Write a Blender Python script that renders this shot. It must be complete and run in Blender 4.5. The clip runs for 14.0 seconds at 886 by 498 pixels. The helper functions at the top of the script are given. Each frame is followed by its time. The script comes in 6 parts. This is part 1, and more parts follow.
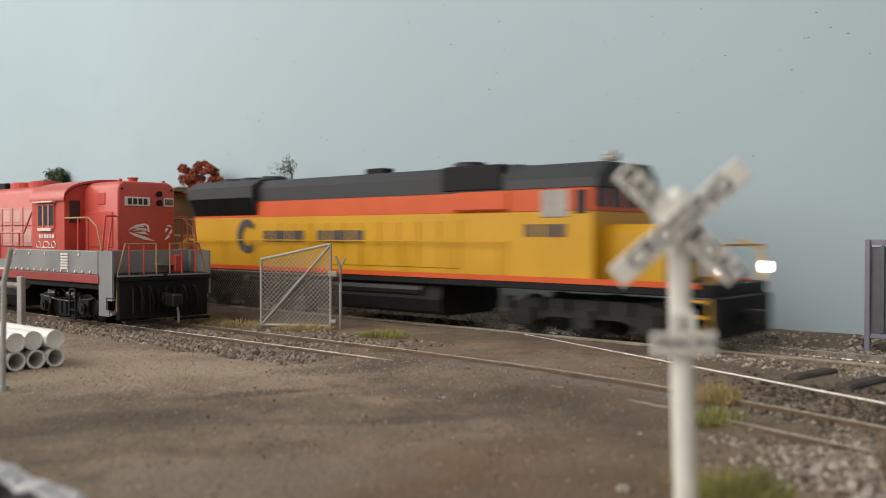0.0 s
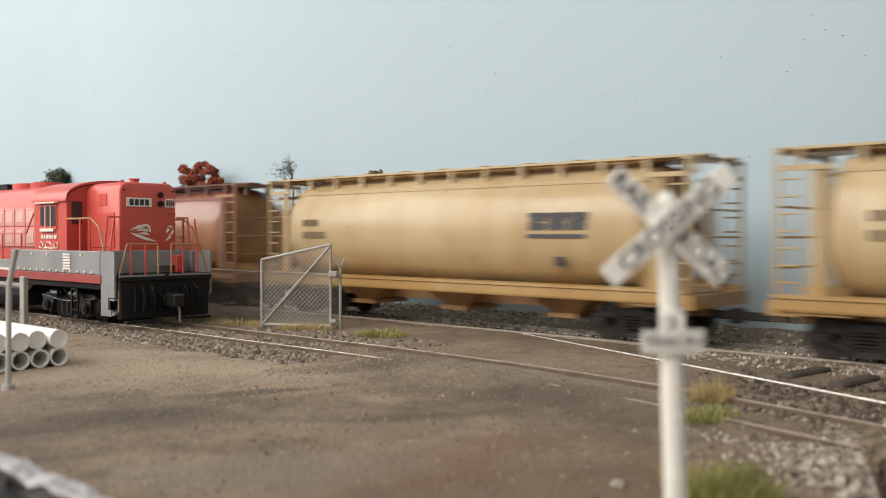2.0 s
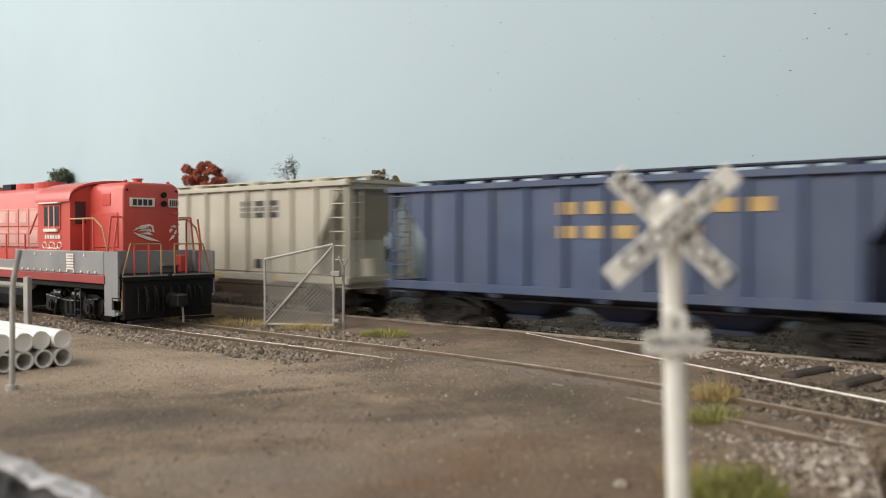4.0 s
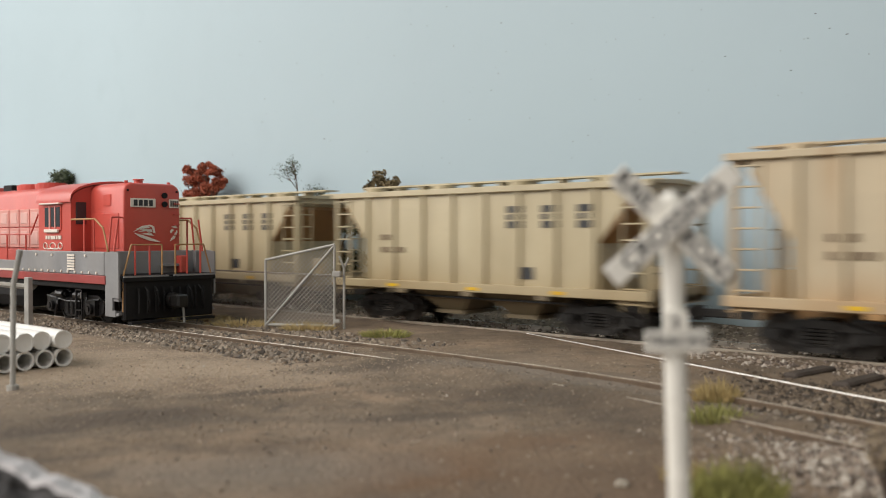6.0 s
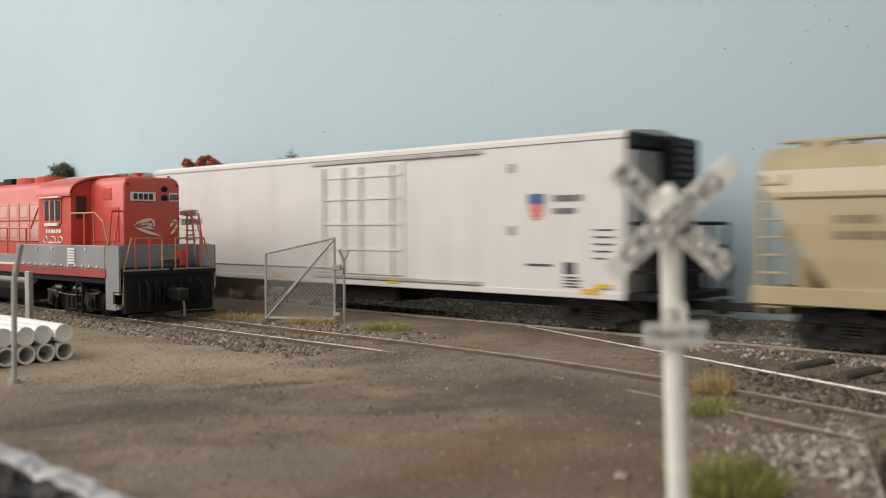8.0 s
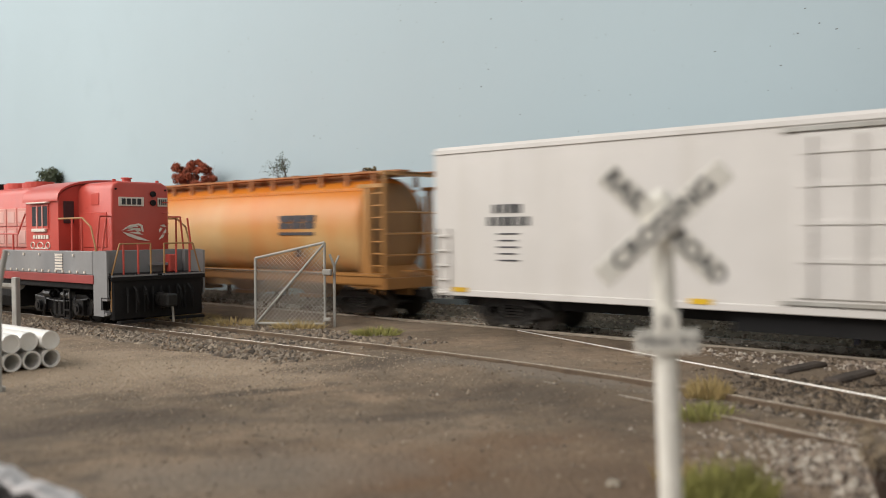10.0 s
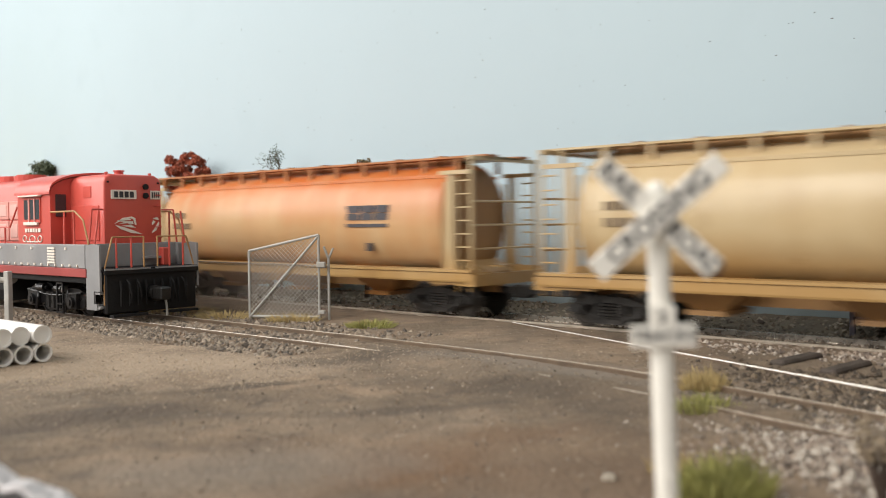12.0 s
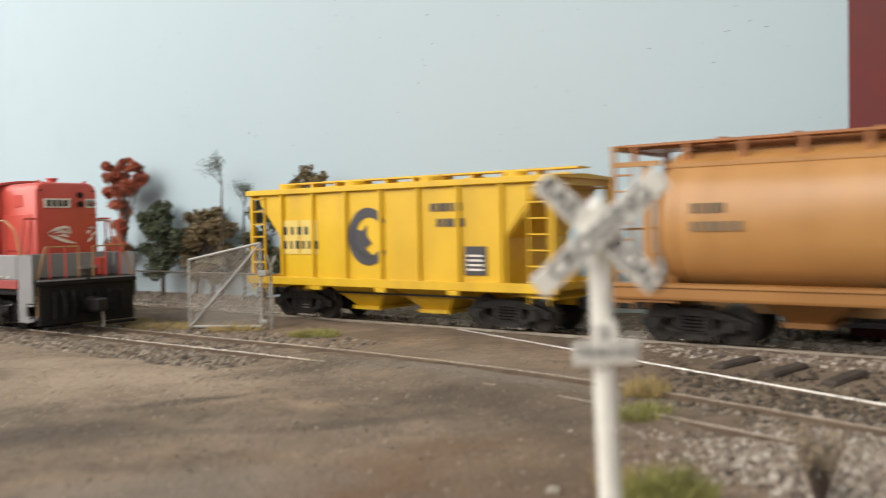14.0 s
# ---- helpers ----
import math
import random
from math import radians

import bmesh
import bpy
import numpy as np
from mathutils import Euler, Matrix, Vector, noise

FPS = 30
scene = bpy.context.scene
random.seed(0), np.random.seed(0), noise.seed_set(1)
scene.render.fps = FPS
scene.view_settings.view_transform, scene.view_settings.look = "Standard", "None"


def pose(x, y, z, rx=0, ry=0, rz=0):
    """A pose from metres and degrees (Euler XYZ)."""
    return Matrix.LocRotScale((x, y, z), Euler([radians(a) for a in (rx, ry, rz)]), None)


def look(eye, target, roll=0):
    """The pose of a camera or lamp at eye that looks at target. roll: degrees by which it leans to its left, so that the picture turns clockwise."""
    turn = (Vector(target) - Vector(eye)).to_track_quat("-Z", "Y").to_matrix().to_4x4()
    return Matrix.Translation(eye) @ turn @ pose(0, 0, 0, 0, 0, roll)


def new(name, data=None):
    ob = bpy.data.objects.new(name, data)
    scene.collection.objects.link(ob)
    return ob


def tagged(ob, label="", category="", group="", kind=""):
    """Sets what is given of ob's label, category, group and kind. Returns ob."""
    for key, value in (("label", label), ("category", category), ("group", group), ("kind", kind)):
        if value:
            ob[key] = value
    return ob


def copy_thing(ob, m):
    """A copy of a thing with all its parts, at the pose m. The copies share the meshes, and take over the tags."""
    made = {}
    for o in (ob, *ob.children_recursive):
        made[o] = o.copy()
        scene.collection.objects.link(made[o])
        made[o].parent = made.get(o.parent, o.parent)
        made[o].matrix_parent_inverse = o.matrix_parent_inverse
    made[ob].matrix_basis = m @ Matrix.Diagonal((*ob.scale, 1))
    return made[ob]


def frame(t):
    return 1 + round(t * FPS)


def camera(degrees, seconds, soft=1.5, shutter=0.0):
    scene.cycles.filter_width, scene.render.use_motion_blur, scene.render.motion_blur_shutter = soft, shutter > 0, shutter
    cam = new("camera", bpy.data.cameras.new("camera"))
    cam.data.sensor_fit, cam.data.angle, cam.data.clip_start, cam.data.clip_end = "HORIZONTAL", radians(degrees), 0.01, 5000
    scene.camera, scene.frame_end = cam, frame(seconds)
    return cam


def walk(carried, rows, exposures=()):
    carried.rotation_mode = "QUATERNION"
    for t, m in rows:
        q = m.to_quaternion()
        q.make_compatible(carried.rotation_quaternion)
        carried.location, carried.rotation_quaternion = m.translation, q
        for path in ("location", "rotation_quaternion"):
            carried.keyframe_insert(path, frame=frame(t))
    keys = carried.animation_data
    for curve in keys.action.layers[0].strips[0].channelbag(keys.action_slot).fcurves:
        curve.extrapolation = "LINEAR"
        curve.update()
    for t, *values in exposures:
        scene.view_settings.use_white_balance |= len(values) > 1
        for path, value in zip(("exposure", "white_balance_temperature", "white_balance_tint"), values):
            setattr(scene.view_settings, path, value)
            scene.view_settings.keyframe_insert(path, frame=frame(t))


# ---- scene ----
# ---- camera ----
MM = 0.001
PATH = [
    (0, -0.19, 2.58, 30.22, -0.110, -0.853, -0.097),
    (0.5, 0.13, 3.14, 30.28, -0.173, -0.737, -0.044),
    (1, -0.02, 0.01, 30.48, -0.086, -0.711, -0.168),
    (1.5, -0.02, 0.01, 30.43, -0.051, -0.843, -0.087),
    (2, -0.13, -0.17, 30.45, -0.168, -0.873, -0.068),
    (2.5, -0.05, -0.06, 30.37, -0.053, -0.906, -0.060),
    (3, -0.00, -0.00, 30.50, -0.000, -0.984, -0.000),
    (5.5, -0.16, -0.36, 30.65, 0.076, -0.839, 0.009),
    (6, -0.02, -0.06, 30.43, 0.092, -0.877, 0.060),
    (6.5, 0.05, 0.06, 30.54, 0.230, -1.343, 0.098),
    (7, 0.15, 0.31, 30.64, 0.181, -1.414, 0.169),
    (7.5, 0.03, -0.07, 30.50, 0.109, -1.341, 0.178),
    (8, -0.05, -0.41, 30.55, 0.076, -1.339, 0.156),
    (10.5, 0.37, 1.23, 30.79, -0.505, -1.104, 0.414),
    (11, 0.34, 1.04, 30.68, -0.451, -1.200, 0.404),
    (11.5, 0.29, 1.29, 30.61, -0.413, -1.589, 0.502),
    (12, 0.55, 2.19, 31.00, -0.762, -1.698, 0.611),
    (12.5, 0.76, 2.46, 30.98, -0.838, -1.688, 0.734),
    (13, 0.63, 2.44, 31.08, -0.916, -1.648, 0.730),
    (13.5, 0.67, 2.94, 30.81, -0.962, -1.716, 0.744),
    (13.7, 0.68, 2.96, 30.85, -1.062, -1.711, 0.753),
    (13.8, 0.77, 3.11, 31.16, -1.829, -1.672, 0.825),
    (13.9, 0.90, 3.34, 31.61, -2.963, -1.615, 0.931),
    (14, 1.05, 3.60, 32.14, -4.297, -1.547, 1.056),
]
cam = camera(53.0, 14.0, soft=1.0, shutter=0.5)
cam.data.dof.use_dof = True
cam.data.dof.focus_distance = 0.285
cam.data.dof.aperture_fstop = 30.0
walk(cam, [(t, pose(x * MM, y * MM, z * MM, 90 + p, r, w)) for t, x, y, z, w, p, r in PATH],
     exposures=[(0, -0.55), (0.5, -0.25), (0.8, -0.2), (1.1, -0.16), (2.0, -0.18), (2.5, -0.32), (3.0, -0.02), (3.4, -0.1), (5.3, -0.45), (6.0, -0.42), (6.5, -0.32), (7.0, -0.22), (7.5, -0.4), (8.0, -0.5), (8.4, -0.48), (10.3, -0.42), (10.5, -0.39), (11, -0.17), (11.5, -0.08), (12.0, -0.03), (13, -0.0), (13.5, 0.02), (14, -0.12)])

# ---- world and lamps ----
world = bpy.data.worlds.new("room_light")
scene.world = world
world.use_nodes = True
world.node_tree.nodes["Background"].inputs[0].default_value = (0.985, 0.98, 0.97, 1)
world.node_tree.nodes["Background"].inputs[1].default_value = 0.44


def area_lamp(name, eye, target, size, size_y, power, colour):
    d = bpy.data.lights.new(name, "AREA")
    d.shape, d.size, d.size_y, d.energy, d.color = "RECTANGLE", size, size_y, power, colour
    ob = new(name, d)
    ob.matrix_world = look([c * MM for c in eye], [c * MM for c in target])
    return ob


area_lamp("side_window_light", (-660, 285, 350), (-60, 330, 40), 0.7, 0.5, 4.6, (1.0, 0.97, 0.92))
area_lamp("window_light", (-600, -363, 632), (-80, 240, 0), 0.8, 0.6, 10.0, (1.0, 0.955, 0.9))

# ---- materials ----


def mat(name, base, rough=0.6, var=0.12, scale=120.0, metal=0.0, dirt=None, dirt_amt=0.5, dirt_scale=40.0, bump=0.0,
        bump_scale=900.0, spec=0.5, fine=None, top=None, top_z=(0.035, 0.046), low=None, low_z=(0.012, 0.024), streak=None):
    """Painted or natural surface: base colour with two scales of noise, dirt patches, an optional colour by height and fine bump."""
    m = bpy.data.materials.new(name)
    m.use_nodes = True
    nt = m.node_tree
    N, L = nt.nodes, nt.links
    b = N["Principled BSDF"]
    tc = N.new("ShaderNodeTexCoord")

    def noise_node(sc, detail=5.0, stretch=None):
        n = N.new("ShaderNodeTexNoise")
        n.inputs["Scale"].default_value = sc
        n.inputs["Detail"].default_value = detail
        if stretch:
            mp = N.new("ShaderNodeMapping")
            mp.inputs["Scale"].default_value = stretch
            L.new(tc.outputs["Object"], mp.inputs[0])
            L.new(mp.outputs[0], n.inputs["Vector"])
        else:
            L.new(tc.outputs["Object"], n.inputs["Vector"])
        return n

    def mix(fac, a, c):
        x = N.new("ShaderNodeMix")
        x.data_type = "RGBA"
        for sock, v in ((x.inputs[0], fac), (x.inputs[6], a), (x.inputs[7], c)):
            if isinstance(v, bpy.types.NodeSocket):
                L.new(v, sock)
            elif isinstance(v, (int, float)):
                sock.default_value = v
            else:
                sock.default_value = (*v, 1)
        return x.outputs[2]

    def ramp(sock, lo, hi):
        r = N.new("ShaderNodeMapRange")
        r.inputs[1].default_value, r.inputs[2].default_value = lo, hi
        L.new(sock, r.inputs[0])
        return r.outputs[0]

    dark = [max(0, c * (1 - 1.6 * var)) for c in base]
    light = [min(1, c * (1 + var)) for c in base]
    n1, n2 = noise_node(scale), noise_node(scale * 7, 3.0)
    col = mix(ramp(n1.outputs[0], 0.3, 0.7), dark, light)
    col = mix(ramp(n2.outputs[0], 0.55, 0.8), col, [c * (1 - var) for c in base])
    if top or low:
        sx = N.new("ShaderNodeSeparateXYZ")
        L.new(tc.outputs["Object"], sx.inputs[0])
        wob = noise_node(38, 4.0, (1, 1, 0.35))
        ad = N.new("ShaderNodeMath")
        ad.operation = "MULTIPLY_ADD"
        ad.inputs[1].default_value, ad.inputs[2].default_value = 0.022, -0.011
        L.new(wob.outputs[0], ad.inputs[0])
        hz = N.new("ShaderNodeMath")
        L.new(sx.outputs[2], hz.inputs[0])
        L.new(ad.outputs[0], hz.inputs[1])
        if top:
            col = mix(ramp(hz.outputs[0], *top_z), col, top)
        if low:
            col = mix(ramp(hz.outputs[0], low_z[1], low_z[0]), col, low)
    if fine:
        nf = noise_node(fine[1], 6.0)
        col = mix(ramp(nf.outputs[0], 0.5, 0.72), col, fine[0])
        ng = noise_node(fine[1] * 2.7, 4.0)
        col = mix(ramp(ng.outputs[0], 0.56, 0.8), col, fine[2])
    if dirt:
        nd = noise_node(dirt_scale, 8.0, (1, 1, 0.4))
        f = N.new("ShaderNodeMath")
        f.operation = "MULTIPLY"
        f.inputs[1].default_value = dirt_amt
        L.new(ramp(nd.outputs[0], 0.42, 0.72), f.inputs[0])
        col = mix(f.outputs[0], col, dirt)
    if streak:
        # runs of grime down the side
        run = noise_node(streak[2] if len(streak) > 2 else 150, 5.0, (1, 1, 0.06))
        patch = noise_node(24, 4.0)
        f = N.new("ShaderNodeMath")
        f.operation = "MULTIPLY"
        L.new(ramp(run.outputs[0], 0.45, 0.75), f.inputs[0])
        L.new(ramp(patch.outputs[0], 0.35, 0.65), f.inputs[1])
        g = N.new("ShaderNodeMath")
        g.operation = "MULTIPLY"
        g.inputs[1].default_value = streak[1]
        L.new(f.outputs[0], g.inputs[0])
        col = mix(g.outputs[0], col, streak[0])
    L.new(col, b.inputs["Base Color"])
    b.inputs["Metallic"].default_value = metal
    b.inputs["Specular IOR Level"].default_value = spec
    L.new(ramp(n1.outputs[0], 0.0, 1.0), b.inputs["Roughness"])
    rr = b.inputs["Roughness"].links[0].from_node
    rr.inputs[3].default_value, rr.inputs[4].default_value = max(0.05, rough - 0.1), min(1, rough + 0.1)
    if bump:
        nb = noise_node(bump_scale, 4.0)
        bp = N.new("ShaderNodeBump")
        bp.inputs["Strength"].default_value, bp.inputs["Distance"].default_value = bump, 0.0006
        L.new(nb.outputs[0], bp.inputs["Height"])
        L.new(bp.outputs[0], b.inputs["Normal"])
    return m


def glow(name, colour, strength):
    m = bpy.data.materials.new(name)
    m.use_nodes = True
    b = m.node_tree.nodes["Principled BSDF"]
    b.inputs["Base Color"].default_value = (*colour, 1)
    b.inputs["Emission Color"].default_value = (*colour, 1)
    b.inputs["Emission Strength"].default_value = strength
    return m


BRICKY = (0.25, 0.14, 0.08)
M = {
    "white_sign": mat("white_sign", (0.8, 0.77, 0.7), 0.5, 0.05, 300, bump=0.15),
    "black_ink": mat("black_ink", (0.03, 0.03, 0.035), 0.6, 0.1),
    "tan": mat("tan_paint", (0.51, 0.39, 0.225), 0.3, 0.05, 60, dirt=(0.42, 0.26, 0.1), dirt_amt=0.4, low=(0.4, 0.24, 0.09), low_z=(0.014, 0.027), spec=0.5, streak=((0.3, 0.17, 0.07), 0.45)),
    "tan_dark": mat("weathered_shaded_tan", (0.44, 0.25, 0.1), 0.6, 0.12, 90, dirt=(0.2, 0.1, 0.05), dirt_amt=0.6),
    "rust": mat("faded_rust_paint", (0.4, 0.21, 0.11), 0.32, 0.1, 60, spec=0.9, dirt=(0.24, 0.085, 0.05), dirt_amt=0.8, dirt_scale=28, top=(0.22, 0.07, 0.05), top_z=(0.036, 0.05), streak=((0.13, 0.05, 0.035), 0.8)),
    "rust_roof": mat("dark_rust_roof", (0.15, 0.075, 0.05), 0.6, 0.15, 90),
    "shield_red": mat("shield_red", (0.55, 0.17, 0.16), 0.5, 0.08),
    "shield_blue": mat("shield_blue", (0.06, 0.1, 0.26), 0.5, 0.08),
    "mark_brown": mat("mark_brown", (0.19, 0.135, 0.08), 0.6, 0.1),
    "rust_trim": mat("rusty_brown_trim", (0.3, 0.145, 0.08), 0.5, 0.12, 80, dirt=(0.45, 0.26, 0.1), dirt_amt=0.7, streak=((0.12, 0.055, 0.035), 0.7)),
    "orange": mat("rust_streaked_orange", (0.62, 0.42, 0.2), 0.36, 0.06, 60, dirt=(0.62, 0.26, 0.05), dirt_amt=0.4, dirt_scale=30, top=(0.62, 0.19, 0.015), top_z=(0.03, 0.046), spec=0.55, streak=((0.62, 0.17, 0.015), 1.0, 60)),
    "orange_fade": mat("orange_faded_tan", (0.57, 0.37, 0.19), 0.36, 0.06, 60, spec=0.55, dirt=(0.52, 0.22, 0.07), dirt_amt=0.45, top=(0.54, 0.14, 0.03), top_z=(0.032, 0.047), streak=((0.6, 0.48, 0.3), 0.5)),
    "orange_roof": mat("grimy_orange_brown", (0.42, 0.165, 0.05), 0.55, 0.12, 80, dirt=(0.24, 0.085, 0.03), dirt_amt=0.6),
    "orange_plain": mat("dull_orange_paint", (0.47, 0.24, 0.08), 0.34, 0.06, 60, dirt=(0.38, 0.17, 0.05), dirt_amt=0.5, low=(0.34, 0.16, 0.05), streak=((0.3, 0.13, 0.04), 0.45)),
    "beige": mat("beige_paint", (0.52, 0.445, 0.29), 0.4, 0.06, 60, dirt=(0.36, 0.28, 0.15), dirt_amt=0.45, low=(0.38, 0.29, 0.16), spec=0.8, streak=((0.3, 0.23, 0.13), 0.5)),
    # dark beige: shade under the car put into the chute colour; also the seam line
    "beige_shade_seam": mat("shade_and_seam_beige_paint", (0.2, 0.155, 0.09), 0.6, 0.12, 70, dirt=(0.1, 0.075, 0.045), dirt_amt=0.6),
    "beige_rust": mat("beige_rusty_paint", (0.54, 0.45, 0.31), 0.4, 0.06, 60, dirt=(0.5, 0.36, 0.2), dirt_amt=0.5, low=(0.47, 0.33, 0.19), low_z=(0.012, 0.02), streak=((0.36, 0.2, 0.09), 0.6)),
    "cream": mat("cream_paint", (0.44, 0.365, 0.225), 0.36, spec=0.7, var=0.05, scale=60, dirt=(0.42, 0.32, 0.16), dirt_amt=0.4, streak=((0.34, 0.26, 0.14), 0.4)),
    "grey_hopper": mat("pale_grey_paint", (0.5, 0.47, 0.38), 0.55, 0.06, 60, dirt=(0.3, 0.26, 0.2), dirt_amt=0.45),
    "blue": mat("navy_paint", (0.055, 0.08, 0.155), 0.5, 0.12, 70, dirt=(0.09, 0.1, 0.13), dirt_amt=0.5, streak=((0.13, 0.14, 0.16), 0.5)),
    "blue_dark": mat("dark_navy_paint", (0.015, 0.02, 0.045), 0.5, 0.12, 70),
    "yellow": mat("chrome_yellow_paint", (0.75, 0.47, 0.02), 0.4, 0.05, 70, dirt=(0.55, 0.3, 0.03), dirt_amt=0.35, streak=((0.4, 0.22, 0.03), 0.5)),
    "yellow_loco": mat("golden_yellow_paint", (0.62, 0.33, 0.015), 0.4, 0.05, 70),
    "vermilion": mat("vermilion_paint", (0.65, 0.1, 0.02), 0.4, 0.06, 70),
    "navy_mark": mat("navy_mark", (0.06, 0.056, 0.064), 0.6, 0.1),
    "gold_mark": mat("gold_mark", (0.5, 0.33, 0.12), 0.6, 0.1),
    "roof_grey": mat("charcoal_paint", (0.032, 0.033, 0.035), 0.55, 0.15, 70),
    "black_frame": mat("grimy_black", (0.007, 0.007, 0.008), 0.6, 0.25, 150, dirt=(0.02, 0.017, 0.015), dirt_amt=0.5, bump=0.2, spec=0.25),
    "truck": mat("weathered_black_iron", (0.011, 0.0105, 0.01), 0.45, 0.3, 200, dirt=(0.034, 0.028, 0.023), dirt_amt=0.6, bump=0.25, spec=0.4),
    "wheel": mat("grimy_wheel_steel", (0.05, 0.046, 0.042), 0.42, 0.25, 220, metal=0.35, dirt=(0.075, 0.06, 0.048), dirt_amt=0.5, bump=0.15),
    "loco_iron": mat("glossy_black_iron", (0.006, 0.006, 0.007), 0.3, 0.25, 200, dirt=(0.018, 0.015, 0.013), dirt_amt=0.4, bump=0.25, spec=0.6),
    "steel": mat("worn_steel", (0.45, 0.44, 0.42), 0.3, 0.15, 250, metal=0.9),
    "white_car": mat("white_reefer_paint", (0.66, 0.63, 0.6), 0.4, 0.03, 60, dirt=(0.6, 0.56, 0.5), dirt_amt=0.25, streak=((0.5, 0.46, 0.4), 0.35)),
    # pinkish patches stand in for pale sheen on the cab side
    "red": mat("red_paint", (0.54, 0.072, 0.052), 0.36, 0.08, 70, spec=0.6, dirt=(0.56, 0.15, 0.115), dirt_amt=0.35),
    "red_dark": mat("dull_crimson_paint", (0.32, 0.05, 0.045), 0.45, 0.12, 90, dirt=(0.2, 0.06, 0.05), dirt_amt=0.5, spec=0.5),
    # pinks of the hood doors: window sheen painted in, over faded paint
    "pale_pink": mat("pink_sheen_paint", (0.66, 0.4, 0.36), 0.5, 0.12, 90, dirt=(0.6, 0.22, 0.18), dirt_amt=0.6),
    "red_fade_sheen": mat("faded_sheen_red_paint", (0.64, 0.27, 0.23), 0.35, 0.1, 90, dirt=(0.66, 0.36, 0.31), dirt_amt=0.5, spec=0.8),
    "loco_grey": mat("loco_grey_paint", (0.235, 0.235, 0.24), 0.45, 0.1, 90, dirt=(0.3, 0.28, 0.26), dirt_amt=0.5, streak=((0.14, 0.12, 0.11), 0.5)),
    "pale": mat("pale_paint", (0.75, 0.68, 0.6), 0.5, 0.05),
    "glass": mat("dark_glass", (0.03, 0.035, 0.04), 0.1, 0.1),
    "rail": mat("polished_rail", (0.62, 0.57, 0.5), 0.28, 0.12, 300, metal=0.85),
    "rail_rust": mat("dull_rail", (0.13, 0.09, 0.06), 0.5, 0.2, 300, dirt=(0.2, 0.14, 0.09), dirt_amt=0.7, dirt_scale=90),
    "rail_worn": mat("worn_pale_rail", (0.5, 0.44, 0.36), 0.35, 0.15, 300, metal=0.4, dirt=(0.35, 0.27, 0.19), dirt_amt=0.4, dirt_scale=120),
    "rail_bright": mat("bright_rail", (0.86, 0.83, 0.77), 0.35, 0.08, 300, metal=0.5),
    "tie": mat("creosoted_wood", (0.055, 0.042, 0.034), 0.85, 0.25, 300, dirt=(0.1, 0.08, 0.062), dirt_amt=0.6, bump=0.5),
    "galv": mat("galvanised_paint", (0.42, 0.41, 0.38), 0.5, 0.15, 250, dirt=(0.25, 0.2, 0.15), dirt_amt=0.5),
    "wire": mat("chain_link_wire", (0.5, 0.47, 0.42), 0.5, 0.15, 250),
    "wire_dull": mat("rusted_fence_wire", (0.24, 0.2, 0.165), 0.6, 0.2, 250, dirt=(0.14, 0.09, 0.06), dirt_amt=0.5),
    "pvc": mat("white_plastic_pipe", (0.82, 0.8, 0.76), 0.4, 0.04, 150, dirt=(0.6, 0.56, 0.5), dirt_amt=0.3),
    "rock": mat("dark_rock", (0.1, 0.095, 0.09), 0.85, 0.35, 120, dirt=(0.5, 0.48, 0.46), dirt_amt=0.7, bump=0.8, bump_scale=500),
    "pale_stone": mat("pale_ballast_stone", (0.42, 0.37, 0.3), 0.9, 0.3, 260, bump=0.4),
    "grass_green": mat("static_grass_green", (0.33, 0.32, 0.1), 0.8, 0.3, 400),
    "grass_tan": mat("static_grass_tan", (0.5, 0.38, 0.17), 0.8, 0.25, 400),
    "leaf_red": mat("autumn_red_foliage", (0.4, 0.1, 0.05), 0.85, 0.3, 200),
    "leaf_green": mat("dark_green_foliage", (0.07, 0.085, 0.045), 0.85, 0.35, 200),
    "leaf_brown": mat("brown_foliage", (0.17, 0.125, 0.06), 0.85, 0.35, 200),
    "dry_leaf": mat("dry_brown_leaf", (0.3, 0.23, 0.15), 0.85, 0.3, 300),
    "bark": mat("bark", (0.09, 0.06, 0.045), 0.9, 0.3, 300),
    "red_steel": mat("oxide_red_steel", (0.12, 0.014, 0.012), 0.7, 0.12, 80, dirt=(0.1, 0.015, 0.014), dirt_amt=0.4),
    "panel_grey": mat("lavender_grey_metal", (0.24, 0.22, 0.28), 0.5, 0.1, 120),
    "panel_dark": mat("dark_grey_panel", (0.12, 0.12, 0.13), 0.6, 0.15, 120),
    "loco_silver": mat("silver_grey_panel", (0.33, 0.335, 0.34), 0.4, 0.1, 120, dirt=(0.25, 0.24, 0.22), dirt_amt=0.4),
    "faded_yellow": mat("faded_yellow_paint", (0.78, 0.58, 0.16), 0.45, 0.06, 90),
    "lamp_glow": glow("headlight_glow", (1.0, 0.97, 0.9), 14.0),
}

# ---- mesh helpers, all in millimetres ----


BODY = {"k": 1.0}  # height factor of a car's body above its sill


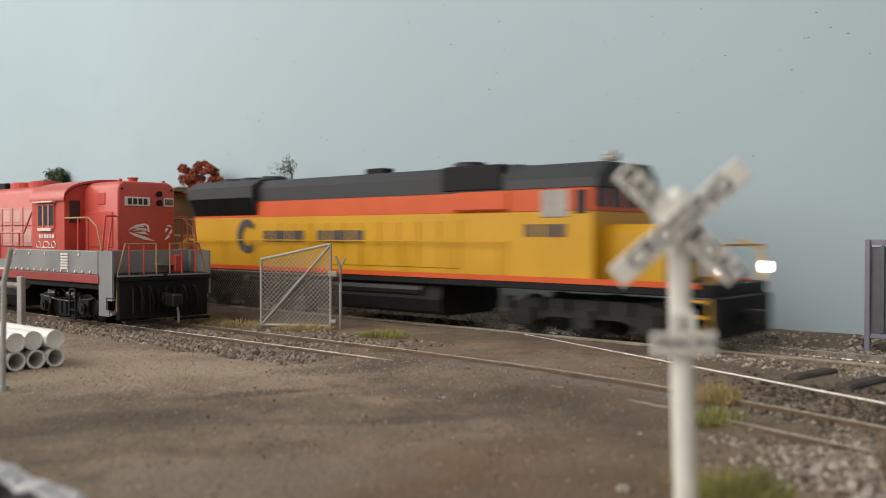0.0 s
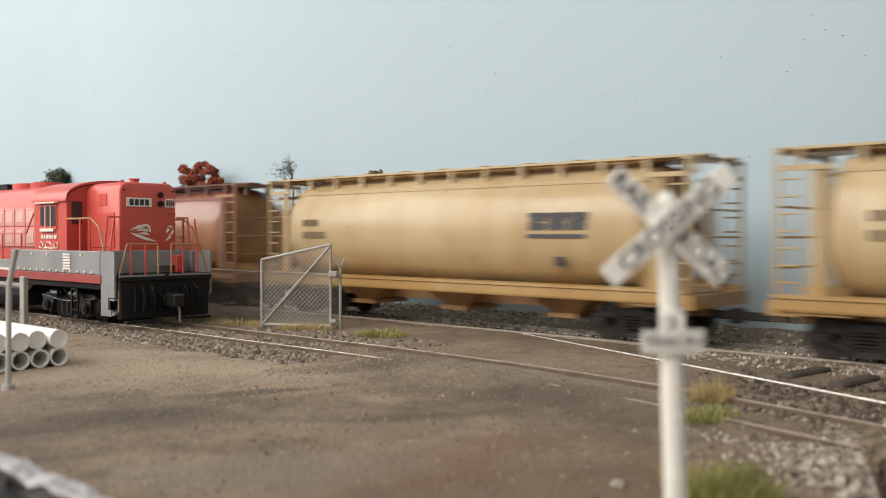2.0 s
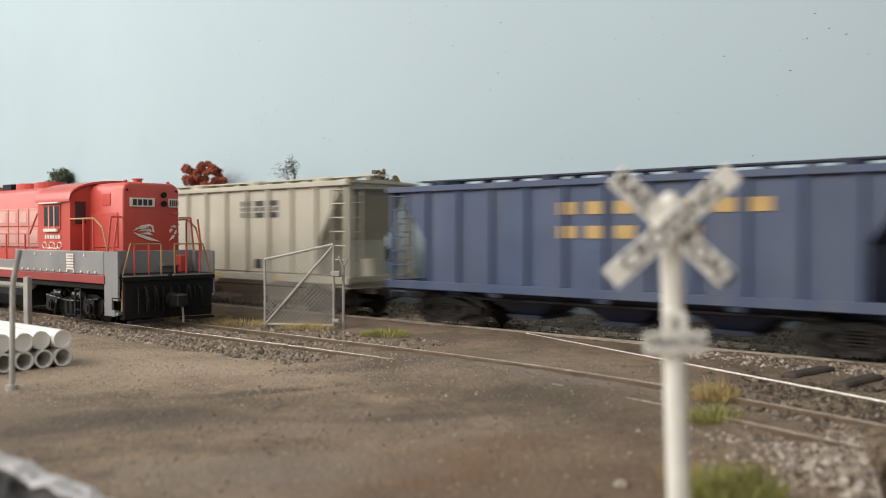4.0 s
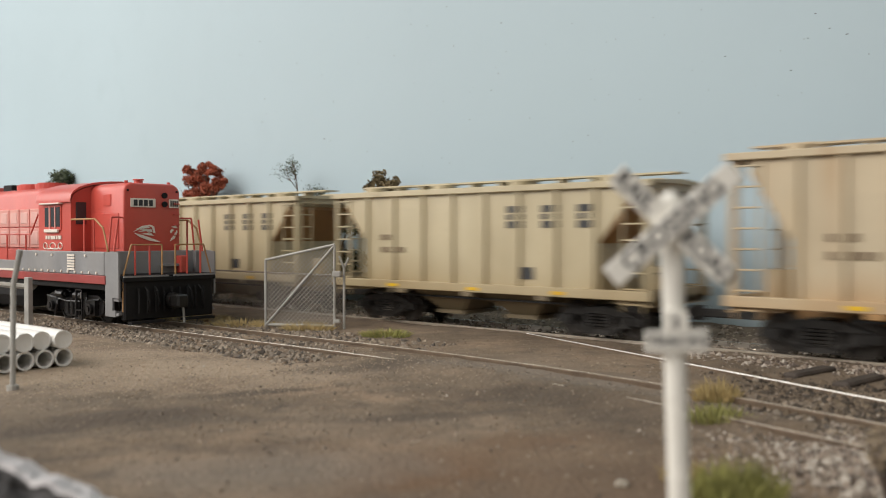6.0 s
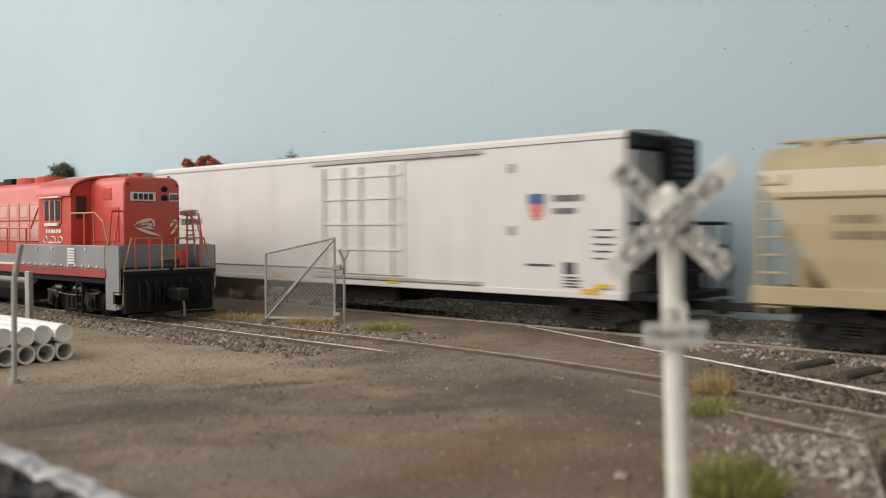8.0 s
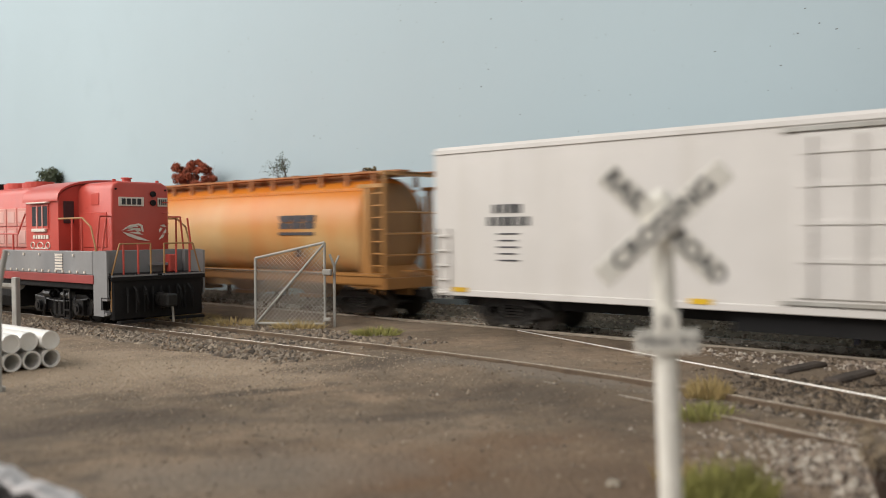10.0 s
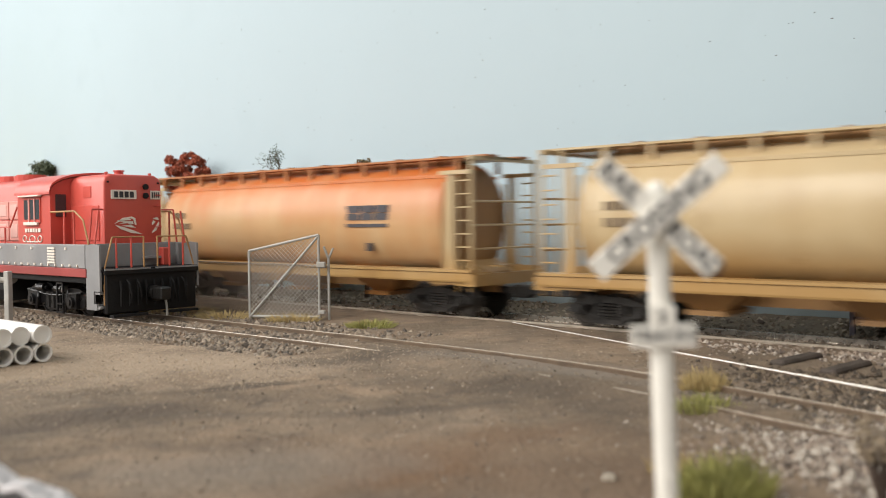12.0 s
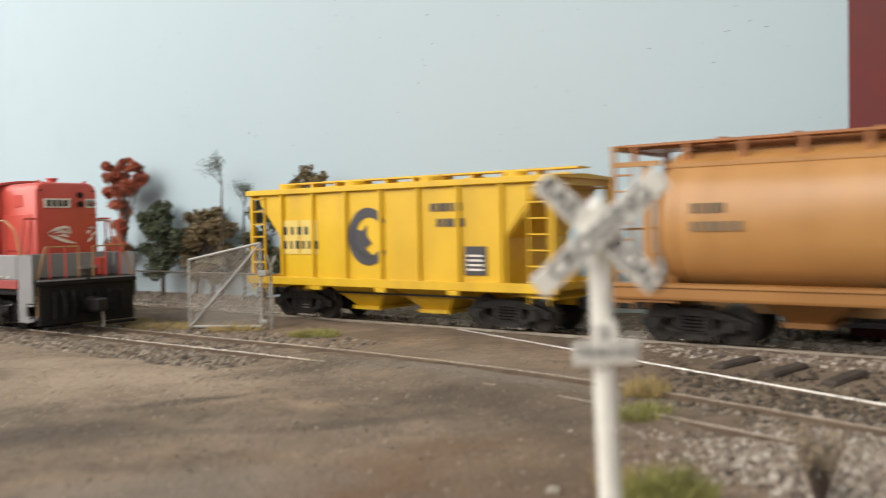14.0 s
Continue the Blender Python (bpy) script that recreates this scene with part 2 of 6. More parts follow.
def part(name, bm, material, parent=None, label="", m=None, smooth=False):
    """Links a bmesh given in millimetres as one mesh object under parent."""
    if BODY["k"] != 1.0:
        for v in bm.verts:
            if v.co.z > 16:
                v.co.z = 16 + (v.co.z - 16) * BODY["k"]
    bmesh.ops.scale(bm, vec=(MM, MM, MM), verts=bm.verts)
    me = bpy.data.meshes.new(name)
    bm.to_mesh(me)
    bm.free()
    me.materials.append(M[material] if isinstance(material, str) else material)
    if smooth:
        for p in me.polygons:
            p.use_smooth = True
        me.set_sharp_from_angle(angle=radians(40))
    ob = new(name, me)
    if parent:
        ob.parent = parent
    if m:
        ob.matrix_basis = m
    if label:
        ob["label"] = label
    return ob


def shared(name, me, parent, m):
    ob = new(name, me)
    ob.parent = parent
    ob.matrix_basis = m
    return ob


def thing(name, label, category, m=None, group="", kind=""):
    ob = new(name)
    ob.empty_display_size = 0.005
    if m:
        ob.matrix_basis = m
    return tagged(ob, label, category, group, kind)


def at(x, y, z=0, rz=0, rx=0, ry=0):
    return pose(x * MM, y * MM, z * MM, rx, ry, rz)


def box(bm, x0, x1, y0, y1, z0, z1, bevel=0.0):
    v = [bm.verts.new((x, y, z)) for x in (x0, x1) for y in (y0, y1) for z in (z0, z1)]
    fs = [bm.faces.new([v[i] for i in f]) for f in ((0, 1, 3, 2), (4, 6, 7, 5), (0, 4, 5, 1), (2, 3, 7, 6), (0, 2, 6, 4), (1, 5, 7, 3))]
    if bevel:
        es = {e for f in fs for e in f.edges}
        bmesh.ops.bevel(bm, geom=list(es), offset=bevel, segments=1, affect="EDGES", profile=0.5)


def boxes(*rows, bevel=0.0):
    bm = bmesh.new()
    for r in rows:
        box(bm, *r, bevel=bevel)
    return bm


def rod(bm, a, b, r, seg=6, r2=None):
    a, b = Vector(a), Vector(b)
    q = (b - a).to_track_quat("Z", "Y")
    r2 = r if r2 is None else r2
    rings = []
    for p, rad in ((a, r), (b, r2)):
        rings.append([bm.verts.new(p + q @ Vector((rad * math.cos(2 * math.pi * i / seg), rad * math.sin(2 * math.pi * i / seg), 0))) for i in range(seg)])
    for i in range(seg):
        j = (i + 1) % seg
        bm.faces.new((rings[0][i], rings[0][j], rings[1][j], rings[1][i]))
    bm.faces.new(rings[0][::-1])
    bm.faces.new(rings[1])


def tube(bm, pts, r, seg=6):
    for a, b in zip(pts, pts[1:]):
        rod(bm, a, b, r, seg)


def prism(bm, prof, x0, x1, cap=True):
    """Extrudes a closed (y, z) outline, given anticlockwise seen from +x, along x."""
    a = [bm.verts.new((x0, y, z)) for y, z in prof]
    b = [bm.verts.new((x1, y, z)) for y, z in prof]
    n = len(prof)
    for i in range(n):
        j = (i + 1) % n
        bm.faces.new((a[i], a[j], b[j], b[i]))
    if cap:
        bm.faces.new(a[::-1])
        bm.faces.new(b)


def plate_xz(bm, pts, y0, y1):
    """Extrudes a closed (x, z) outline between two y."""
    a = [bm.verts.new((x, y0, z)) for x, z in pts]
    b = [bm.verts.new((x, y1, z)) for x, z in pts]
    n = len(pts)
    for i in range(n):
        j = (i + 1) % n
        bm.faces.new((a[i], a[j], b[j], b[i]))
    bm.faces.new(a[::-1])
    bm.faces.new(b)


def loft(bm, sections):
    """Skins rings of equal length and caps both ends."""
    rings = [[bm.verts.new(p) for p in s] for s in sections]
    n = len(rings[0])
    for r0, r1 in zip(rings, rings[1:]):
        for i in range(n):
            j = (i + 1) % n
            bm.faces.new((r0[i], r0[j], r1[j], r1[i]))
    bm.faces.new(rings[0][::-1])
    bm.faces.new(rings[-1])


def fix(bm):
    bmesh.ops.recalc_face_normals(bm, faces=bm.faces)
    return bm


# ---- setting ----
ANGLE, SPEED = 42.0, 232.8
ORIGIN = (90.0, 235.0)
CA, SA = math.cos(radians(ANGLE)), math.sin(radians(ANGLE))


def rail_xy(s, off=0.0):
    """A point s along the main line, off to its far side."""
    return ORIGIN[0] + CA * s + SA * off, ORIGIN[1] - SA * s + CA * off


def road_z(x, y):
    """Height of the road: gentle lumps, a crown, a ridge of filler over the sunken rail and a fall to the track bed."""
    z = -0.75 + 0.4 * noise.fractal((x * 0.08, y * 0.08, 3.0), 0.8, 2.0, 4)
    z += 0.16 * noise.noise((x * 0.55, y * 0.55, 1.0)) + 0.07 * noise.noise((x * 1.3, y * 1.3, 6.0))
    z += 0.35 * math.exp(-((x - 12) / 45) ** 2 - ((y - 205) / 40) ** 2)
    k = max(0.0, min(1.1, ((x + 19) * 65 - (y - 226) * 74) / 9701))
    d2 = (x + 19 - 65 * k) ** 2 + (y - 226 + 74 * k) ** 2
    z += 1.25 * math.exp(-d2 / 42)
    return z - 1.6 * max(0.0, min(1.0, (x + y * 1.11 - 345) / 25))


def sheet(name, x0, x1, y0, y1, step, height, material, label):
    bm = bmesh.new()
    nx, ny = int((x1 - x0) / step) + 1, int((y1 - y0) / step) + 1
    vs = [[bm.verts.new((x0 + i * step, y0 + j * step, height(x0 + i * step, y0 + j * step))) for j in range(ny)] for i in range(nx)]
    for i in range(nx - 1):
        for j in range(ny - 1):
            bm.faces.new((vs[i][j], vs[i + 1][j], vs[i + 1][j + 1], vs[i][j + 1]))
    return tagged(part(name, bm, material, smooth=True), label, "ground", kind="structure")


def ground_material():
    m = mat("road_grit", (0.22, 0.156, 0.102), 0.92, 0.3, 55, dirt=(0.075, 0.058, 0.04), dirt_amt=0.85, dirt_scale=17, bump=1.0, bump_scale=1000, fine=((0.1, 0.072, 0.05), 150, (0.26, 0.195, 0.133)))
    # broad pale worn patches
    N, L = m.node_tree.nodes, m.node_tree.links
    base = N["Principled BSDF"].inputs["Base Color"]
    before = base.links[0].from_socket
    tc = N.new("ShaderNodeTexCoord")
    patch = N.new("ShaderNodeTexNoise")
    patch.inputs["Scale"].default_value, patch.inputs["Detail"].default_value = 13.0, 7.0
    L.new(tc.outputs["Object"], patch.inputs["Vector"])
    fade = N.new("ShaderNodeMapRange")
    for k, v in enumerate((0.45, 0.68, 0.0, 0.6)):
        fade.inputs[k + 1].default_value = v
    L.new(patch.outputs[0], fade.inputs[0])
    blend = N.new("ShaderNodeMix")
    blend.data_type = "RGBA"
    blend.inputs[7].default_value = (0.29, 0.22, 0.155, 1)
    L.new(fade.outputs[0], blend.inputs[0])
    L.new(before, blend.inputs[6])
    # worn zones, oil stains and rust stains with ragged edges: centre, half axes, turn, colour, strength
    warp = N.new("ShaderNodeTexNoise")
    warp.inputs["Scale"].default_value, warp.inputs["Detail"].default_value = 70.0, 6.0
    L.new(tc.outputs["Object"], warp.inputs["Vector"])
    rag = N.new("ShaderNodeMath")
    rag.operation = "MULTIPLY_ADD"
    rag.inputs[1].default_value, rag.inputs[2].default_value = 1.5, -0.75
    L.new(warp.outputs[0], rag.inputs[0])
    col = blend.outputs[2]
    for cx, cy, ax, ay, turn, tint, amount in STAINS:
        mp = N.new("ShaderNodeMapping")
        mp.vector_type = "TEXTURE"
        mp.inputs["Location"].default_value = (cx * MM, cy * MM, 0)
        mp.inputs["Rotation"].default_value = (0, 0, radians(turn))
        mp.inputs["Scale"].default_value = (ax * MM, ay * MM, 1.0)
        L.new(tc.outputs["Object"], mp.inputs[0])
        ln = N.new("ShaderNodeVectorMath")
        ln.operation = "LENGTH"
        L.new(mp.outputs[0], ln.inputs[0])
        ad = N.new("ShaderNodeMath")
        L.new(ln.outputs["Value"], ad.inputs[0])
        L.new(rag.outputs[0], ad.inputs[1])
        fac = N.new("ShaderNodeMapRange")
        for k, v in enumerate((1.15, 0.45, 0.0, amount)):
            fac.inputs[k + 1].default_value = v
        L.new(ad.outputs[0], fac.inputs[0])
        mx = N.new("ShaderNodeMix")
        mx.data_type = "RGBA"
        mx.inputs[7].default_value = (*tint, 1)
        L.new(fac.outputs[0], mx.inputs[0])
        L.new(col, mx.inputs[6])
        col = mx.outputs[2]
    L.new(col, base)
    return m


OIL, RUSTY, ASH, SAND = (0.085, 0.061, 0.042), (0.155, 0.085, 0.042), (0.205, 0.168, 0.132), (0.36, 0.275, 0.195)
STAINS = (
    (-100, 215, 75, 36, -12, SAND, 0.75),
    (-45, 205, 40, 16, -18, SAND, 0.6),
    (22, 196, 44, 13, -42, ASH, 0.75),
    (55, 160, 26, 10, -46, ASH, 0.5),
    (-52, 154, 19, 8, 34, OIL, 0.9),
    (-36, 176, 14, 3.2, 24, OIL, 0.9),
    (-66, 140, 14, 3.0, 30, OIL, 0.85),
    (-22, 206, 18, 8, 15, OIL, 0.7),
    (14, 170, 24, 10, -25, OIL, 0.65),
    (34, 152, 18, 12, -30, OIL, 0.55),
    (-4, 152, 22, 3.6, 14, OIL, 0.7),
    (14, 112, 26, 12, -8, OIL, 0.55),
    (-2, 116, 13, 12, 0, RUSTY, 0.75),
    (12, 134, 14, 7, 20, RUSTY, 0.45),
    (10, 118, 46, 24, -10, RUSTY, 0.4),
    (-24, 118, 24, 12, 8, ASH, 0.55),
)
M["road"] = ground_material()
M["soil"] = mat("brown_soil", (0.18, 0.137, 0.092), 0.95, 0.25, 80, dirt=(0.11, 0.09, 0.07), dirt_amt=0.6, bump=0.9, bump_scale=900)
M["backdrop"] = mat("sky_blue_wall_paint", (0.42, 0.515, 0.56), 0.75, 0.025, 6, bump=0.05, bump_scale=200)
sheet("ground", -3400, 3400, -2900, 2900, 100, lambda x, y: -2.6, "soil", "brown scenery base of the model railway")
sheet("road", -330, 210, 40, 420, 1.4, road_z, "road", "brown-grey gritty road surface crossing the tracks")

# painted backdrop board along the far side of the main line
bw = bmesh.new()
box(bw, -3700, 3700, 0, 12, -4, 700)
wx, wy = rail_xy(0, 58)
tagged(part("backdrop", bw, "backdrop", m=at(wx, wy, 0, -ANGLE + 1.5)), "pale sky-blue painted backdrop board behind the tracks", "backdrop", kind="structure")


def rail_profile(bm, pts, z_top, head=0.85, h=1.9):
    """A rail along (x, y) points: foot, web and head."""
    outline = [(-1.0, -h), (1.0, -h), (1.0, -h + 0.25), (0.25, -h + 0.4), (0.25, -0.6), (head / 2, -0.5), (head / 2, -0.06), (head / 2 - 0.08, 0), (-head / 2 + 0.08, 0), (-head / 2, -0.06), (-head / 2, -0.5), (-0.25, -0.6), (-0.25, -h + 0.4), (-1.0, -h + 0.25)]
    secs = []
    for i, p in enumerate(pts):
        a, b = Vector(pts[max(0, i - 1)]), Vector(pts[min(len(pts) - 1, i + 1)])
        d = (b - a).normalized()
        n = Vector((d.y, -d.x))
        secs.append([(p[0] + n.x * o, p[1] + n.y * o, z_top + z) for o, z in outline])
    loft(bm, secs)
    return fix(bm)


def offset_line(pts, off):
    out = []
    for i, p in enumerate(pts):
        a, b = Vector(pts[max(0, i - 1)]), Vector(pts[min(len(pts) - 1, i + 1)])
        d = (b - a).normalized()
        out.append((p[0] - d.y * off, p[1] + d.x * off))
    return out


def rail_top(pts, z, w):
    """The polished strip along the crown of a rail."""
    bm = bmesh.new()
    secs = []
    for i, p in enumerate(pts):
        a, b = Vector(pts[max(0, i - 1)]), Vector(pts[min(len(pts) - 1, i + 1)])
        d = (b - a).normalized()
        secs.append([(p[0] - d.y * o, p[1] + d.x * o, z + h) for o, h in ((-w, -0.1), (w, -0.1), (w * 0.8, 0.06), (-w * 0.8, 0.06))])
    loft(bm, secs)
    return fix(bm)


def track(name, centre, label, tie_from, tie_to, rail_mat="rail", near_mat=None, z=0.0, spacing=6.6, polish=False):
    ob = thing(name, label, "railway track", kind="structure")
    for off in (-8.25, 8.25):
        part("rail", rail_profile(bmesh.new(), offset_line(centre, off), z), rail_mat if off > 0 else near_mat or rail_mat, ob)
        if polish:
            line = offset_line(centre, off)
            worn, bright = [p for p in line if p[0] > -22], [p for p in line if p[0] < -8]
            part("running_surface", rail_top(worn, z, 0.2), "rail_worn", ob)
            part("running_surface", rail_top(bright, z + 0.02, 0.22), "rail_worn" if off > 0 else "rail", ob)
    me = None
    acc = 0.0
    count = 0
    for p, q in zip(centre, centre[1:]):
        seg = (Vector(q) - Vector(p)).length
        ang = math.degrees(math.atan2(q[1] - p[1], q[0] - p[0]))
        while acc < seg:
            x, y = p[0] + (q[0] - p[0]) * acc / seg, p[1] + (q[1] - p[1]) * acc / seg
            acc += spacing
            if not tie_from <= x <= tie_to:
                continue
            mm = at(x, y, z - 1.9, ang + random.uniform(-2, 2))
            if me is None:
                t = part("sleeper", boxes((-1.3, 1.3, -15, 15, -1.5, 0.1), bevel=0.15), "tie", ob, m=mm)
                me = t.data
            else:
                shared("sleeper", me, ob, mm)
            count += 1
        acc -= seg
    return ob


track("main_track", [rail_xy(s) for s in (-3600, -2000, -400, 0, 400, 2000, 3500)], "main line track with worn steel rails", -330, 330, near_mat="rail_worn")


def bend(start, ang, bends, step=12):
    """A smooth line: start, heading downwards in degrees, then (length, turn) pieces."""
    x, y = start
    pts = [(x, y)]
    for length, turn in bends:
        n = max(1, int(length / step))
        for _ in range(n):
            ang += turn / n
            x += length / n * math.cos(radians(ang))
            y -= length / n * math.sin(radians(ang))
            pts.append((x, y))
    return pts


# siding on which the red locomotive stands: straight, then curving towards the viewer past the road
SIDE_ANGLE = 41.0
sx0, sy0 = -91 - 0.755 * 900, 295 + 0.656 * 900
siding = bend((sx0, sy0), SIDE_ANGLE, [(985, 0), (60, 5), (60, 10), (60, 4), (400, 0)])
track("siding_track", siding, "dull siding track half sunk into the road", -330, 150, rail_mat="rail_rust", z=0.5, polish=True)

# bank of earth along the foot of the backdrop
bm = bmesh.new()
secs = []
for i in range(221):
    q = -520 + i * 4
    lift = 1.2 * noise.noise((q * 0.05, 0.0, 7.0))
    row = []
    for off, z in ((24, -3.0), (29, -2.0), (36, -1.4 + 0.5 * lift), (45, -1.0 + 0.6 * lift), (54, -0.5 + 0.8 * lift), (66, 0.0 + lift), (66, -4.0), (24, -4.0)):
        px, py = rail_xy(q, off)
        row.append((px, py, z + (0.5 * noise.noise((px * 0.3, py * 0.3, 2.0)) if z > -3 else 0)))
    secs.append(row)
loft(bm, secs)
tagged(part("embankment", fix(bm), "soil", smooth=True), "low brown bank of earth along the backdrop", "ground", kind="structure")

# ---- loose stones, grass and trees ----


def stone_material(name, colours):
    m = bpy.data.materials.new(name)
    m.use_nodes = True
    N, L = m.node_tree.nodes, m.node_tree.links
    g = N.new("ShaderNodeNewGeometry")
    r = N.new("ShaderNodeValToRGB")
    r.color_ramp.interpolation = "CONSTANT"
    while len(r.color_ramp.elements) < len(colours):
        r.color_ramp.elements.new(0.5)
    for i, c in enumerate(colours):
        r.color_ramp.elements[i].position = i / len(colours)
        r.color_ramp.elements[i].color = (*c, 1)
    L.new(g.outputs["Random Per Island"], r.inputs[0])
    L.new(r.outputs[0], N["Principled BSDF"].inputs["Base Color"])
    N["Principled BSDF"].inputs["Roughness"].default_value = 0.9
    return m


M["grit"] = stone_material("road_grit_grains", [(0.14, 0.103, 0.068), (0.175, 0.128, 0.083), (0.22, 0.165, 0.11), (0.12, 0.09, 0.062), (0.29, 0.225, 0.155), (0.085, 0.065, 0.047)])
M["ballast"] = stone_material("ballast_grains", [(0.16, 0.125, 0.095), (0.24, 0.195, 0.15), (0.09, 0.073, 0.058), (0.32, 0.26, 0.195), (0.19, 0.155, 0.12), (0.2, 0.145, 0.1)])
M["main_stone"] = stone_material("main_line_grains", [(0.25, 0.2, 0.155), (0.34, 0.28, 0.22), (0.16, 0.13, 0.1), (0.42, 0.35, 0.27), (0.29, 0.235, 0.185)])
M["pale_gravel"] = stone_material("pale_gravel", [(0.33, 0.28, 0.23), (0.23, 0.18, 0.14), (0.42, 0.37, 0.31), (0.14, 0.11, 0.09), (0.28, 0.22, 0.17)])
M["sand_grit"] = stone_material("sandy_grains", [(0.41, 0.32, 0.228), (0.37, 0.285, 0.2), (0.45, 0.355, 0.255), (0.33, 0.253, 0.178)])

OCTA_V = np.array([(1, 0, 0), (-1, 0, 0), (0, 1, 0), (0, -1, 0), (0, 0, 1), (0, 0, -1)], float)
OCTA_F = np.array([(0, 2, 4), (2, 1, 4), (1, 3, 4), (3, 0, 4), (2, 0, 5), (1, 2, 5), (3, 1, 5), (0, 3, 5)])


def grains(name, xyz, r0, r1, material, label, rng):
    """Many small stones as one mesh of kind stuff."""
    n = len(xyz)
    r = r0 + (r1 - r0) * rng.random(n) ** 2
    v = OCTA_V[None] * r[:, None, None] * rng.uniform(0.6, 1.3, (n, 6, 1))
    a = rng.uniform(0, 6.28, n)
    b = rng.uniform(-0.7, 0.7, n)
    x, y, z = v[..., 0].copy(), v[..., 1].copy(), v[..., 2].copy()
    x, z = x * np.cos(b)[:, None] - z * np.sin(b)[:, None], x * np.sin(b)[:, None] + z * np.cos(b)[:, None]
    v[..., 0] = x * np.cos(a)[:, None] - y * np.sin(a)[:, None]
    v[..., 1] = x * np.sin(a)[:, None] + y * np.cos(a)[:, None]
    v[..., 2] = z * 0.8
    v = (v + np.asarray(xyz)[:, None, :]).reshape(-1, 3) * MM
    f = (OCTA_F[None] + 6 * np.arange(n)[:, None, None]).reshape(-1, 3)
    me = bpy.data.meshes.new(name)
    me.from_pydata(v.tolist(), [], f.tolist())
    me.materials.append(M[material])
    return tagged(new(name, me), label, "gravel", kind="stuff")


def on_road(x, y, lift=0.0):
    """Points on the road surface."""
    return np.stack([x, y, [road_z(a, b) + lift for a, b in zip(x, y)]], 1)


def scatter_rect(n, x0, x1, y0, y1, rng, power=1.0):
    return on_road(rng.uniform(x0, x1, n), y0 + (y1 - y0) * rng.random(n) ** power)


def scatter_line(n, p, d, length, o0, o1, z, rng, taper=0.0):
    """Stones along a line from p in direction d, between two offsets to its left."""
    s, o = rng.uniform(0, length, n), rng.uniform(o0, o1, n)
    nx, ny = -d[1], d[0]
    return np.stack([p[0] + d[0] * s + nx * o, p[1] + d[1] * s + ny * o, z + rng.uniform(-0.3, 0.3, n) - taper * np.abs(o - (o0 + o1) / 2)], 1)


rng = np.random.default_rng(4)
grains("road_grit", np.vstack([scatter_rect(12000, -150, 110, 62, 270, rng, 1.5)]), 0.08, 0.3, "grit", "fine brown grit lying on the road", rng)
grains("road_stones", np.vstack([scatter_rect(1300, -40, 75, 88, 215, rng), scatter_rect(500, -150, 60, 75, 215, rng)]), 0.15, 0.5, "ballast", "brown and pale stones pressed into the road", rng)
grains("road_pebbles", scatter_rect(170, -120, 90, 70, 250, rng, 1.2), 0.18, 0.5, "pale_gravel", "pale pebbles scattered on the road", rng)
sd = (0.755, -0.656)
grains("siding_ballast", np.vstack([scatter_line(13000, (-91 - 0.755 * 250, 295 + 0.656 * 250), sd, 345, -27, -9.2, -0.5, rng, 0.06),
                                    scatter_line(3500, (-91 - 0.755 * 60, 295 + 0.656 * 60), sd, 150, -7, 7, -1.1, rng),
                                    scatter_line(3500, (-91 - 0.755 * 60, 295 + 0.656 * 60), sd, 160, 9.5, 30, -1.0, rng)]), 0.42, 1.3, "ballast", "grey-brown ballast stones beside the siding", rng)
grains("sandy_grit", on_road(np.concatenate([rng.normal(-95, 48, 20000), rng.normal(-60, 26, 7000)]), np.concatenate([rng.normal(216, 22, 20000), rng.normal(196, 14, 7000)])), 0.06, 0.24, "sand_grit", "sandy grit beside the siding", rng)
ud = (CA, -SA)
grains("main_ballast", np.vstack([scatter_line(5000, rail_xy(-330), ud, 330, -22, 24, -1.7, rng), scatter_line(6500, rail_xy(-30), ud, 160, -26, 26, -1.7, rng)]), 0.4, 1.0, "main_stone", "ballast stones under the main line", rng)
grains("pale_ballast", np.vstack([scatter_line(1500, rail_xy(-20), ud, 130, -30, -11, -0.9, rng)]), 0.4, 1.15, "pale_gravel", "pale larger ballast beside the main line", rng)
heap = np.stack([rng.normal(64, 13, 5200), rng.normal(118, 16, 5200), np.full(5200, -0.9)], 1)
heap = heap[(heap[:, 0] > 30) & (heap[:, 0] > 66 - 0.27 * heap[:, 1])]
heap[:, 2] += 1.2 * np.exp(-((heap[:, 0] - 62) / 12) ** 2 - ((heap[:, 1] - 116) / 14) ** 2)
grains("foreground_gravel", heap, 0.3, 0.95, "pale_gravel", "pale gravel at the roadside", rng)
M["dark_earth"] = stone_material("dark_earth_clods", [(0.06, 0.045, 0.032), (0.1, 0.073, 0.05), (0.045, 0.035, 0.026), (0.15, 0.112, 0.075)])
earth = np.stack([rng.normal(72, 14, 2600), rng.normal(158, 17, 2600), np.full(2600, -0.7)], 1)
grains("roadside_earth", earth[earth[:, 0] > 47], 0.3, 1.0, "dark_earth", "dark brown earth clods between the sunken rails", rng)
clods = np.stack([rng.normal(60, 14, 700), rng.normal(145, 16, 700), np.full(700, -0.8)], 1)
grains("roadside_clods", clods[clods[:, 0] > 38], 0.4, 1.2, "ballast", "brown clods of earth at the roadside", rng)
def on_bank(n):
    p = scatter_line(n, rail_xy(-420), ud, 620, 23, 54, 0.0, rng)
    off = (p[:, 0] - ORIGIN[0]) * SA + (p[:, 1] - ORIGIN[1]) * CA
    p[:, 2] = np.interp(off, [23, 29, 36, 45, 54], [-2.5, -1.9, -1.3, -0.9, -0.4])
    return p


